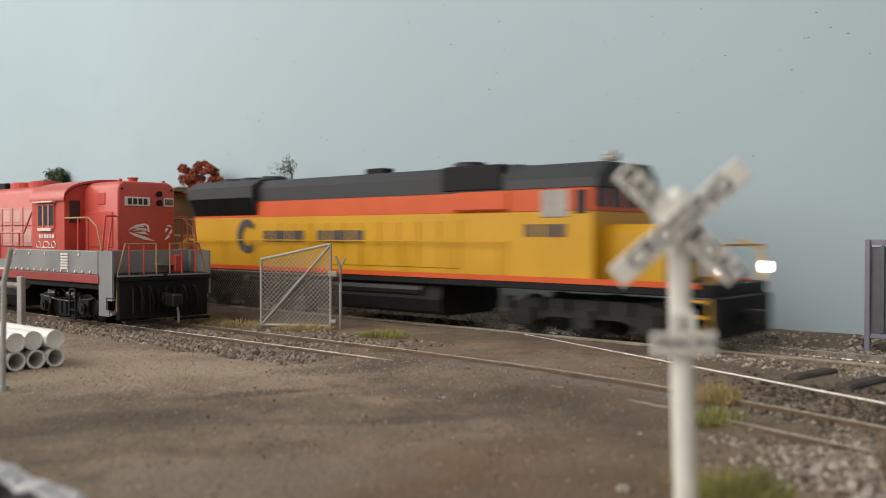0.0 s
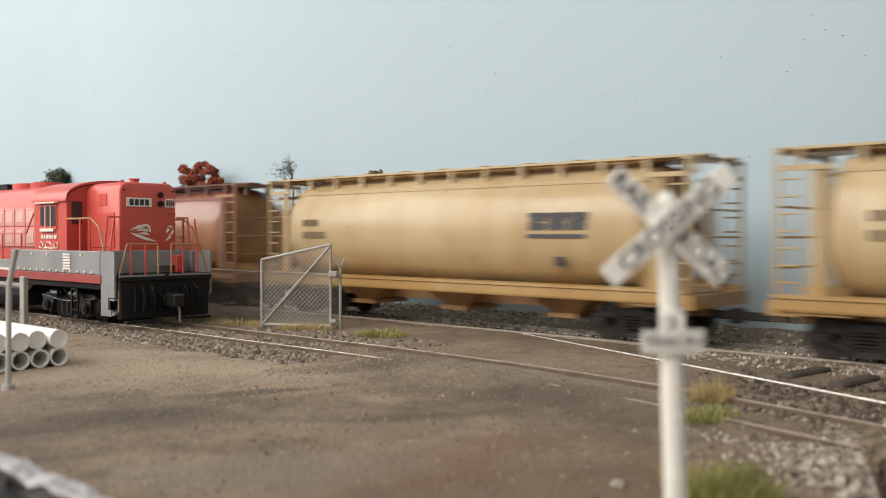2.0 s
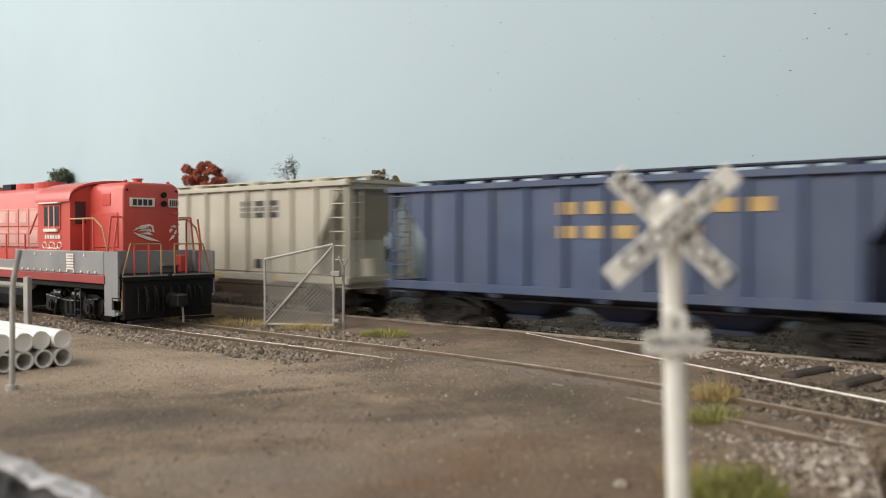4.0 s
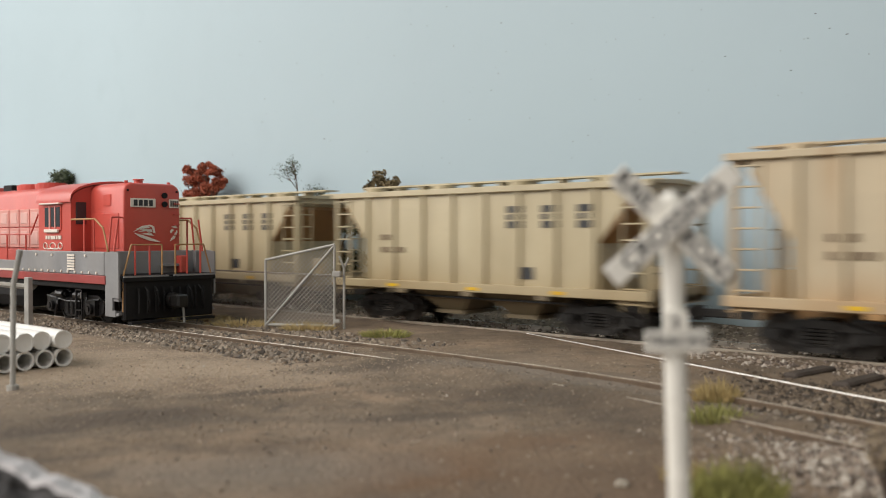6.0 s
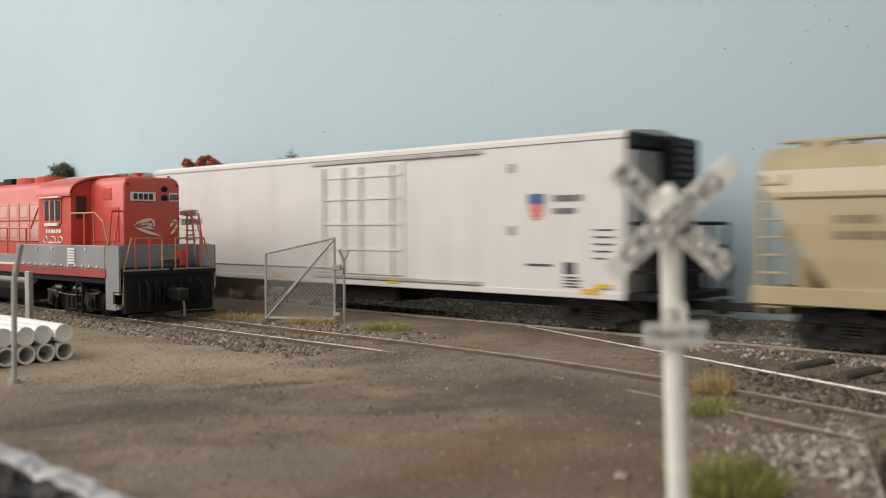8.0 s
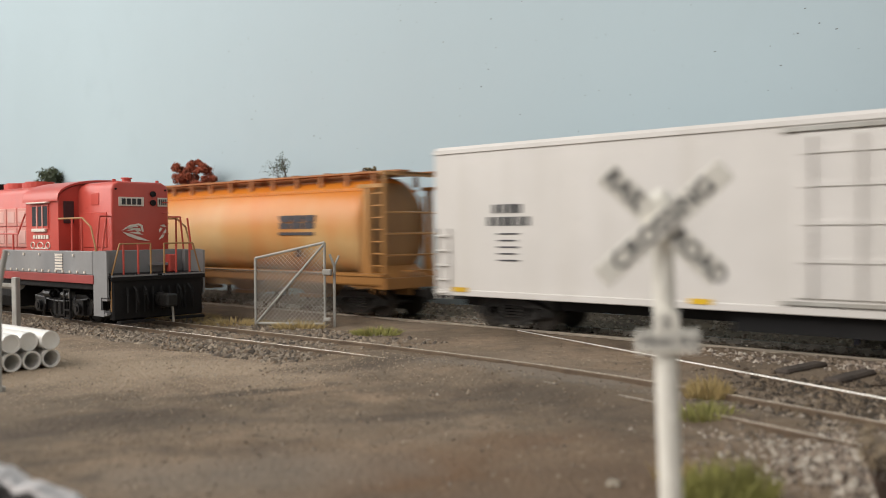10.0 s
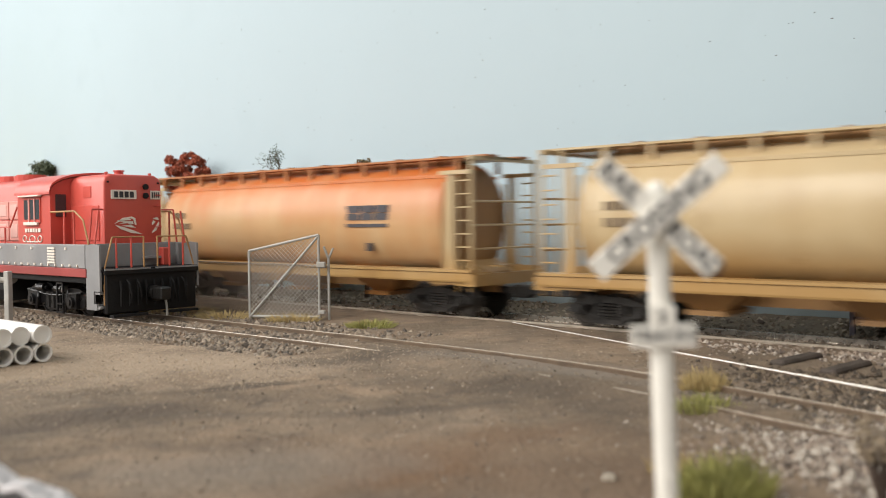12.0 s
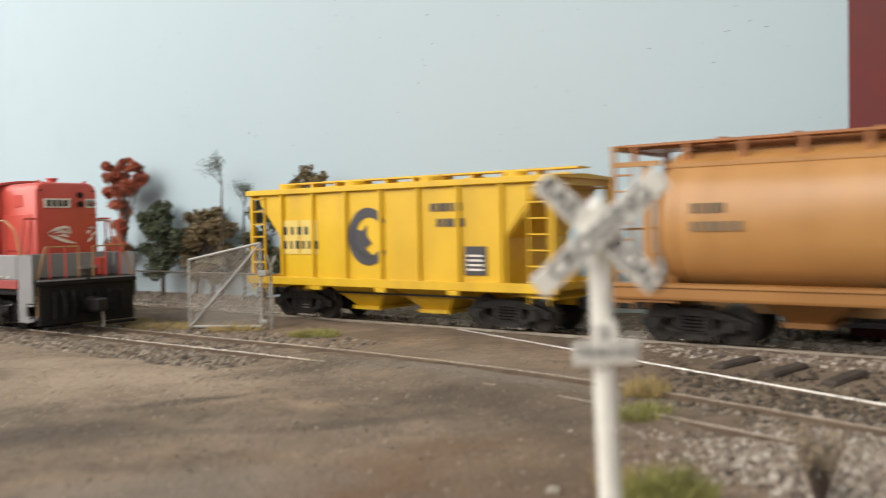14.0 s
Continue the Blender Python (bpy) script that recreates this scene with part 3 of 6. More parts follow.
grains("trackside_rubble", on_bank(2600), 0.35, 1.3, "main_stone", "broken stone rubble along the backdrop", rng)
grains("trackside_pale_rubble", on_bank(700), 0.4, 1.5, "pale_gravel", "pale broken stones along the backdrop", rng)


def tuft(x, y, z, w, h, material, n, label, seed):
    r = random.Random(seed)
    bm = bmesh.new()
    for _ in range(n):
        a, q = r.uniform(0, 6.28), w / 2 * math.sqrt(r.random())
        bx, by = q * math.cos(a), q * math.sin(a) * 0.7
        hh = h * r.uniform(0.45, 1.0) * (1 - 0.45 * (q / (w / 2)) ** 2)
        lean = Vector((bx * 0.35 + r.uniform(-1, 1) * h * 0.22, by * 0.35 + r.uniform(-1, 1) * h * 0.22, hh))
        t = Vector((r.uniform(-1, 1), r.uniform(-1, 1), 0)).normalized() * 0.13
        b0 = Vector((bx, by, -0.4))
        mid = b0 + lean * 0.55 + Vector((0, 0, hh * 0.08))
        v = [bm.verts.new(p) for p in (b0 - t, b0 + t, mid + t * 0.7, b0 + lean, mid - t * 0.7)]
        bm.faces.new(v)
    return tagged(part("grass_tuft", bm, material, m=at(x, y, z)), label, "grass", kind="stuff")


tuft(-18, 272, -0.6, 13, 3.8, "grass_green", 420, "yellow-green grass tuft between the tracks", 1)
tuft(-20, 276, -0.6, 12, 3.0, "grass_tan", 160, "dry grass among the green tuft", 9)
tuft(-45, 293, -0.8, 16, 4.2, "grass_tan", 420, "straw-coloured grass at the gate", 2)
tuft(-70, 306, -0.8, 22, 4.0, "grass_tan", 420, "straw-coloured weeds along the fence", 3)
tuft(-95, 325, -0.8, 30, 4.0, "grass_tan", 360, "straw-coloured weeds along the fence", 13)
tuft(51, 166, -0.8, 7.5, 6.0, "grass_tan", 420, "dry straw-coloured grass tuft at the roadside", 4)
tuft(45, 147, -0.8, 9.0, 5.0, "grass_green", 320, "short green grass tuft at the roadside", 5)
tuft(33.6, 102, -0.8, 9.5, 7.0, "grass_green", 800, "lush green grass clump by the crossing sign", 6)
tuft(30, 112, -0.8, 5, 5.0, "grass_tan", 90, "thin dry stems by the crossing sign", 7)


def leaf_cloud(bm, r, c, rad, n, size, squash=0.8):
    for _ in range(n):
        d = Vector((r.gauss(0, 1), r.gauss(0, 1), r.gauss(0, 1))).normalized()
        p = Vector(c) + Vector((d.x, d.y, d.z * squash)) * rad * r.uniform(0.35, 1.0)
        u = Vector((r.gauss(0, 1), r.gauss(0, 1), r.gauss(0, 1))).normalized()
        w = u.orthogonal().normalized()
        s = size * r.uniform(0.5, 1.3)
        bm.faces.new([bm.verts.new(q) for q in (p - u * s, p + w * s * 0.5, p + u * s, p - w * s * 0.5)])


def tree(name, s, off, height, clouds, leaf, label, seed, size=1.0, density=1.0):
    """Trunk and limbs towards leaf clumps; clouds are (dx along the line, dy, z, radius)."""
    r = random.Random(seed)
    x, y = rail_xy(s, off)
    ob = thing(name, label, "tree", at(x, y, -2.2, -ANGLE))
    bm = bmesh.new()
    top = max(c[2] for c in clouds)
    rod(bm, (0, 0, -1), (0.5, 0, top * 0.5), 1.2, 7, 0.8)
    rod(bm, (0.5, 0, top * 0.5), (0.2, 0.3, top * 0.92), 0.8, 7, 0.25)
    for cx, cy, cz, rad in clouds:
        rod(bm, (0.4, 0.1, max(2, cz * 0.55)), (cx, cy, cz), 0.45, 5, 0.12)
        for _ in range(3):
            rod(bm, (cx * 0.6, cy * 0.6, cz * 0.8), (cx + r.uniform(-1, 1) * rad, cy + r.uniform(-1, 1) * rad, cz + r.uniform(-0.2, 0.9) * rad), 0.2, 4, 0.06)
    part("trunk", fix(bm), "bark", ob)
    bm = bmesh.new()
    for cx, cy, cz, rad in clouds:
        for _ in range(7):
            d = Vector((r.gauss(0, 1), r.gauss(0, 1), r.gauss(0, 1))).normalized() * rad * 0.62
            leaf_cloud(bm, r, (cx + d.x, cy + d.y, cz + d.z * 0.8), rad * 0.52, int(46 * density), size)
    part("crown", bm, leaf, ob)
    return ob


def sprig(s, off, z1, w, seed, label):
    """Thin branching dark weed with few leaves."""
    r = random.Random(seed)
    x, y = rail_xy(s, off)
    ob = thing("sapling", label, "tree", at(x, y, -2.2, -ANGLE))
    bm, lv = bmesh.new(), bmesh.new()

    def limb(p, d, ln, rad, depth):
        q = p + d * ln
        rod(bm, p, q, rad, 5, rad * 0.6)
        if depth > 1:
            for _ in range(2):
                leaf_cloud(lv, r, q + Vector((r.uniform(-2.2, 2.2), r.uniform(-1.5, 1.5), r.uniform(-2.0, 2.0))), 2.2, 4, 0.42)
        if depth < 4:
            for k in range(3 if depth < 2 else 2):
                e = (d + Vector((r.uniform(-1, 1) * 0.95, r.uniform(-1, 1) * 0.5, r.uniform(-0.1, 0.45)))).normalized()
                limb(q, e, ln * r.uniform(0.6, 0.85), rad * 0.6, depth + 1)

    base = z1 - 2.1 * w
    rod(bm, (0, 0, -1), (0.6, 0, base), 0.75, 6, 0.5)
    limb(Vector((0.6, 0, base)), Vector((0.1, 0, 1)), w * 0.7, 0.5, 0)
    part("trunk", fix(bm), "bark", ob)
    part("crown", lv, "leaf_green", ob)
    return ob


tree("autumn_tree", -330, 36, 64, [(-13, 0, 68, 4.5), (-8, 0, 63, 6), (-1, 0, 65, 5), (4, 0, 69, 4.5), (10, 1, 66, 5), (14, 1, 61, 4.5), (-11, 0, 56, 5.5), (-2, 0, 56, 7), (8, 0, 57, 6.5), (-4, 0, 46, 7), (-3, 0, 36, 6.5), (-4, 0, 27, 7), (-3, 1, 18, 6)], "leaf_red", "rust-red autumn tree before the backdrop", 21, 0.62, 5.0)
tree("conifer_bush", -303, 40, 46, [(0, 0, 44, 8), (1, 0, 35, 10), (0, 0, 25, 11), (1, 0, 15, 10), (-12, 2, 40, 7), (-12, 2, 28, 9), (12, 1, 30, 8)], "leaf_green", "dark green bushy tree before the backdrop", 22, 1.2, 2.2)
tree("conifer_bush", -268, 44, 40, [(0, 0, 39, 8), (10, 0, 36, 8), (-8, 0, 30, 9), (4, 0, 25, 10), (14, 0, 20, 9), (0, 0, 14, 9)], "leaf_brown", "olive-brown bushy tree before the backdrop", 23, 1.1, 2.2)
tree("conifer_bush", -232, 46, 44, [(0, 0, 42, 7), (9, 0, 38, 8), (-7, 0, 32, 8), (2, 0, 22, 9), (12, 0, 20, 8)], "leaf_green", "dark green bushy tree before the backdrop", 26, 1.1, 2.0)
tree("conifer_bush", -286, 48, 40, [(0, 0, 38, 8), (8, 0, 30, 9), (-8, 0, 26, 9), (0, 0, 15, 9)], "leaf_brown", "olive-brown bushy tree before the backdrop", 29, 1.1, 2.0)
tree("conifer_bush", -508, 40, 78, [(0, 0, 72, 8), (11, 0, 70, 8), (-10, 0, 68, 7), (2, 0, 58, 10)], "leaf_green", "dark green round tree behind the locomotive", 24, 1.2)
tree("brown_bush", -193, 38, 54, [(0, 0, 58, 5.5), (7, 0, 55, 5), (-5, 0, 54, 4.5), (3, 0, 48, 6), (2, 0, 36, 6), (1, 0, 24, 6)], "leaf_brown", "brown leafy bush before the backdrop", 25, 0.9)
sprig(-250, 36, 68, 9.5, 31, "thin dark sapling before the backdrop")
sprig(-238, 39, 56, 8, 33, "thin dark sapling before the backdrop")
tree("low_shrub", -236, 46, 30, [(0, 0, 24, 6), (9, 0, 22, 6), (-8, 0, 18, 6)], "leaf_brown", "low olive shrub before the backdrop", 27, 0.9)
tree("low_shrub", -352, 46, 34, [(0, 0, 26, 7), (10, 0, 22, 7), (-10, 0, 24, 7)], "leaf_green", "low dark shrub before the backdrop", 28, 1.0)

# paint flecks on the backdrop
rr = random.Random(8)
bm = bmesh.new()
for _ in range(150):
    x, z, q = rr.uniform(-330, 60), rr.uniform(52, 135), rr.uniform(0.08, 0.3) * rr.uniform(0.6, 1.3)
    box(bm, x - q, x + q * rr.uniform(0.6, 2.2), -0.08, 0.1, z - q * 0.5, z + q * 0.5)
tagged(part("paint_flecks", bm, "panel_dark", m=at(wx, wy, 0, -ANGLE + 1.5)), "small dark flecks on the painted backdrop", "paint fleck", kind="stuff")


def boulder(x, y, z, sx, sy, sz, material, label, seed):
    bm = bmesh.new()
    bmesh.ops.create_icosphere(bm, subdivisions=4, radius=1.0)
    for v in bm.verts:
        k = 1 + 0.3 * noise.fractal(v.co * 1.7 + Vector((seed, 0, 0)), 0.7, 2.0, 5) - 0.35 * abs(noise.noise(v.co * 2.6 + Vector((0, seed, 0))))
        v.co = Vector((v.co.x * sx * k, v.co.y * sy * k, v.co.z * sz * k))
    return tagged(part("rock", bm, material, m=at(x, y, z), smooth=False), label, "rock")




def rock_ledge():
    """A broken ledge: dark streaked face under a pale cap that falls towards the road."""
    ob = thing("rock_ledge", "dark broken rock ledge with a pale top at the roadside", "rock", at(0, 0, 0))

    def crest(x):
        return 8.9 - 0.33 * (x + 42.4) + 0.5 * noise.noise((x * 0.5, 0, 4.0)) - 0.9 * max(0.0, noise.noise((x * 0.21, 3.0, 0)))

    def rim(x):
        return 85 - 0.25 * (x + 42) + 1.1 * noise.noise((x * 0.33, 8.0, 0))

    def skin(steps):
        bm = bmesh.new()
        rows = []
        for i in range(131):
            x = -84 + i * 0.5
            rows.append([bm.verts.new(steps(x, k)) for k in range(30)])
        for a, b in zip(rows, rows[1:]):
            for k in range(29):
                bm.faces.new((a[k], b[k], b[k + 1], a[k + 1]))
        return bm

    def face(x, k):
        q = k / 29
        z, y = crest(x), rim(x)
        zz = -3 + (z - 0.35 + 3) * q
        shelf = 0.9 * abs(noise.noise((x * 0.16, zz * 0.7, 2.0))) + 0.5 * math.floor(zz * 0.55 + noise.noise((x * 0.12, 0, 9.0)) * 1.5) * 0.4
        return (x, y - 5.0 * (1 - q) ** 0.8 - 2.2 * shelf + 0.4 * noise.noise((x, zz, 1.0)) + 1.2, zz)

    def cap(x, k):
        z, y = crest(x), rim(x)
        q = k / 29
        fall = max(0.0, q - 0.42) / 0.58
        lip = 0.45 if k == 0 else 0.0
        return (x, y - 1.2 + 8.5 * q + 0.4 * noise.noise((x * 0.8, q * 3, 5.0)), z - lip - 0.5 * q + 0.28 * noise.noise((x * 1.3, q * 6, 3.0)) - (z + 3) * fall ** 1.6)

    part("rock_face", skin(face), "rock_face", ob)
    part("rock_cap", skin(cap), "rock_cap", ob, "pale rock cap")
    return ob


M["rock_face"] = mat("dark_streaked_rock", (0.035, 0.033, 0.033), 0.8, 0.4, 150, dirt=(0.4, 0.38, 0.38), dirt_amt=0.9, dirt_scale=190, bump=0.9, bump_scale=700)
M["rock_cap"] = mat("pale_cap_rock", (0.62, 0.59, 0.59), 0.9, 0.12, 260, dirt=(0.2, 0.19, 0.19), dirt_amt=0.55, dirt_scale=120, bump=0.8, bump_scale=700)
rock_ledge()
boulder(22, 110, -0.5, 0.9, 0.7, 0.6, "pale_stone", "pale pebble on the road", 5)

# dry weed at the roadside
rr = random.Random(17)
weed = thing("dry_weed", "withered brown weed at the roadside gravel", "plant", at(50.5, 100, -0.8))
bm, lv = bmesh.new(), bmesh.new()
for i in range(46):
    a, ln = rr.uniform(0, 6.28), rr.uniform(4, 9)
    p = (ln * 0.32 * math.cos(a), ln * 0.32 * math.sin(a), ln)
    rod(bm, (0, 0, -0.5), p, 0.12, 4, 0.05)
    leaf_cloud(lv, rr, p, 0.9, 7, 0.45)
part("stem", fix(bm), "bark", weed)
part("dry_leaves", lv, "dry_leaf", weed)

# ---- crossing sign ----
SIGN = thing("crossing_sign", "white cross-shaped railway crossing sign on a post", "road sign", at(20.2, 75, -1.0, -6, 0, -1.9))


def lettering(name, body, size, m, parent):
    cu = bpy.data.curves.new(name, "FONT")
    cu.body, cu.size, cu.align_x, cu.align_y = body, size * MM, "CENTER", "CENTER"
    cu.extrude, cu.offset = 0.03 * MM, 0.025 * MM
    cu.materials.append(M["black_ink"])
    ob = new(name, cu)
    ob.parent, ob.matrix_basis = parent, m
    return ob


bm = bmesh.new()
loft(bm, [[(r * math.cos(2 * math.pi * i / 16), r * math.sin(2 * math.pi * i / 16), z) for i in range(16)] for z, r in ((-3, 0.98), (33.2, 0.93), (34.4, 0.9), (34.9, 0.7), (35.2, 0.35))])
part("post", fix(bm), "white_sign", SIGN, smooth=True)
bm = bmesh.new()
for z in (16.2, 11.0, 7.6, 4.2):
    for dx in (-0.28, 0.32):
        bmesh.ops.create_icosphere(bm, subdivisions=1, radius=0.2, matrix=Matrix.Translation((dx, -0.92, z)))
tagged(part("rivet", bm, "white_sign", SIGN), kind="stuff")
for name, ang, y, ln in (("front_blade", 39.5, -1.75, 13.4), ("rear_blade", -45.0, -1.2, 12.6)):
    b = part(name, boxes((-ln / 2, ln / 2, -0.27, 0.27, -0.98, 0.98), bevel=0.07), "white_sign", SIGN, m=at(-0.15, y, 32.3, 0, 0, -ang))
    if name == "front_blade":
        lettering("crossing_word", "CROSSING", 2.15, pose(0, -0.29 * MM, 0, 90), b)
    else:
        lettering("rail_word", "RAIL", 2.0, pose(-4.1 * MM, -0.29 * MM, 0, 90), b)
        lettering("road_word", "ROAD", 2.0, pose(4.0 * MM, -0.29 * MM, 0, 90), b)
p2 = part("track_count_plate", boxes((-2.6, 2.6, -0.25, 0.25, -0.9, 0.9), (-1.0, 1.0, -0.25, 0.25, 0.92, 2.5), bevel=0.06), "white_sign", SIGN, m=at(0, -1.15, 22.6))
lettering("tracks_word", "TRACKS", 1.35, pose(0, -0.27 * MM, 0, 90), p2)
lettering("count_numeral", "2", 1.25, pose(0, -0.27 * MM, 1.55 * MM, 90), p2)

# ---- gate and fence ----


def mesh_panel(bm, corner, wx_, h0, h1, pitch=1.55, r=0.085):
    """Chain-link diagonals in the xz plane under a sloping top edge."""
    def top(x):
        return h0 + (h1 - h0) * x / wx_
    hmax = max(h0, h1)
    for sgn in (1, -1):
        k = -hmax if sgn > 0 else 0.0
        end = wx_ if sgn > 0 else wx_ + hmax
        while k < end:
            pts = []
            for i in range(41):
                z = hmax * i / 40
                x = k + sgn * z
                if 0 <= x <= wx_ and z <= top(x):
                    pts.append((x, z))
            if len(pts) > 1:
                (xa, za), (xb, zb) = pts[0], pts[-1]
                rod(bm, (corner[0] + xa, corner[1], corner[2] + za), (corner[0] + xb, corner[1], corner[2] + zb), r, 4)
            k += pitch


gate = thing("gate", "open chain-link gate leaf with a diagonal brace", "gate", at(-60.5, 300, -0.8, -13))
bm = bmesh.new()
tube(bm, [(0, 0, 0.5), (0, 0, 23), (24.6, 0, 28.2), (24.6, 0, 0.5)], 0.45, 8)
tube(bm, [(0, 0, 1.2), (24.6, 0, 1.2)], 0.45, 8)
part("gate_frame", fix(bm), "galv", gate)
bm = bmesh.new()
rod(bm, (0.3, -0.3, 1.2), (24.4, -0.3, 27.6), 0.42, 8)
part("brace", fix(bm), "galv", gate)
bm = bmesh.new()
mesh_panel(bm, (0, 0.1, 1.2), 24.6, 21.6, 26.6)
tagged(part("chain_link", fix(bm), "wire", gate), kind="stuff")
part("latch", boxes((24.0, 27.0, -0.9, 0.9, 17.4, 19.4), bevel=0.3), "galv", gate)
part("hinge", boxes((24.2, 26.6, -0.7, 0.7, 2.2, 3.4), bevel=0.2), "galv", gate)

fence = thing("fence", "rusty chain-link fence between galvanised posts", "fence", at(-33.5, 296, -1.0, 138))
for x in (0.0, 124.0):
    bm = bmesh.new()
    tube(bm, [(x, 0, -2), (x, 0, 20.5), (x + 0.5, 1.6, 24.5)], 0.45, 8)
    part("fence_post", fix(bm), "galv", fence)
    bm = bmesh.new()
    rod(bm, (x, 0, 20.5), (x - 0.5, -1.6, 24.0), 0.35, 6)
    part("post_arm", fix(bm), "galv", fence)
bm = bmesh.new()
mesh_panel(bm, (0, 0, 0.5), 124.0, 17.5, 17.5)
tagged(part("chain_link", fix(bm), "wire_dull", fence), kind="stuff")
bm = bmesh.new()
rod(bm, (0, 0, 18), (124, 0, 18), 0.3, 6)
part("top_rail", fix(bm), "wire_dull", fence)

bm = bmesh.new()
tube(bm, [(0, 0, -1), (0.3, 0, 21), (1.8, 0, 28.2)], 0.55, 10)
rod(bm, (0, 0, -0.5), (0, 0, 0.8), 1.2, 10)
tagged(part("fence_post", fix(bm), "galv", m=at(-87.6, 179.5, -0.6)), "grey metal fence post with bent top", "fence post")
bm = boxes((-1.0, 1.0, -1.0, 1.0, -2, 17.4), bevel=0.2)
tagged(part("marker_post", bm, "galv", m=at(-137, 292, -0.6, -20)), "square grey concrete marker post", "post")

# ---- stacked pipes ----
PD = 4.5


def pipe_mesh(plugged):
    bm = bmesh.new()
    n = 18
    rings = []
    for x, r in ((0, 2.2), (0, 1.75), (-95, 1.75), (-95, 2.2)):
        rings.append([bm.verts.new((x, r * math.cos(2 * math.pi * i / n), r * math.sin(2 * math.pi * i / n))) for i in range(n)])
    for a, b in ((0, 1), (1, 2), (2, 3), (3, 0)):
        for i in range(n):
            j = (i + 1) % n
            bm.faces.new((rings[a][i], rings[a][j], rings[b][j], rings[b][i]))
    if plugged:
        rod(bm, (-0.25, 0, 0), (-1.5, 0, 0), 1.76, n)
    return fix(bm)


first = {}
for row, cnt in ((0, 7), (1, 7)):
    for k in range(cnt):
        o = k * PD + (0.0 if row == 0 else 0.35)
        jitter = 0.8 * math.sin(3.1 * k + row)
        m_ = at(-90.3 - 0.656 * o + 0.755 * jitter, 210 - 0.755 * o - 0.656 * jitter, 1.65 + row * 4.32, -SIDE_ANGLE)
        if row not in first:
            first[row] = tagged(part("pipe", pipe_mesh(row == 1), "pvc", m=m_, smooth=True), ("open-ended white plastic pipe stacked on the ground", "white plastic pipe with plugged end atop the stack")[row], "pipe", group="stack of white pipes")
        else:
            copy_thing(first[row], m_)

# ---- spur rail and loose sleepers ----
spur = thing("spur_rail", "bright worn rail curving across the road", "railway track", kind="structure")
part("rail", rail_profile(bmesh.new(), bend((25.5, 276), 64, [(150, 0), (150, 2)]), -0.05, head=0.5), "rail_rust", spur)
part("running_surface", rail_top(bend((25.5, 276), 64, [(150, 0), (150, 2)]), 0.0, 0.25), "rail_bright", spur)
spare = thing("turnout_sleepers", "dark wooden sleepers beside the main line", "railway track", kind="structure")
for x, y, a in ((82, 199, 40), (87.5, 187, 41), (95, 176, 42), (101, 166, 41)):
    part("sleeper", boxes((-9, 9, -1.8, 1.8, -1.6, 1.3), bevel=0.5), "tie", spare, m=at(x, y, -1.0, a))

# ---- cabinet and red tower at the backdrop ----
cx_, cy_ = rail_xy(11.2, 34)
bin_ = thing("steel_bin", "dark grey ribbed steel bin with pale frame", "container", at(cx_, cy_, -2.2, -ANGLE))
part("body", boxes((0.8, 33, -5, 9, 5, 29.5), bevel=0.3), "panel_dark", bin_)
for x in (0, 33):
    part("corner_post", boxes((x, x + 1.4, -6, -4.4, -0.5, 31.6), bevel=0.2), "panel_grey", bin_)
for z in (4.2, 30.2):
    part("frame_rail", boxes((1.5, 32.9, -5.9, -4.5, z, z + 1.4), bevel=0.2), "panel_grey", bin_)
for i in range(7):
    part("rib", boxes((4 + i * 4, 5 + i * 4, -5.7, -4.9, 5.8, 30), bevel=0.1), "panel_dark", bin_)
tx_, ty_ = rail_xy(26.5, 40)
tower = thing("red_tower", "tall oxide-red steel tower leg", "tower", at(tx_, ty_, -2.2, -ANGLE))
part("flange", boxes((0, 16, -5, -4, 0, 160), bevel=0.2), "red_steel", tower)
part("web", boxes((7, 9, -4, 6, 0, 160)), "red_steel", tower)
part("flange", boxes((0, 16, 6, 7, 0, 160), bevel=0.2), "red_steel", tower)

# ---- parked red locomotive ----


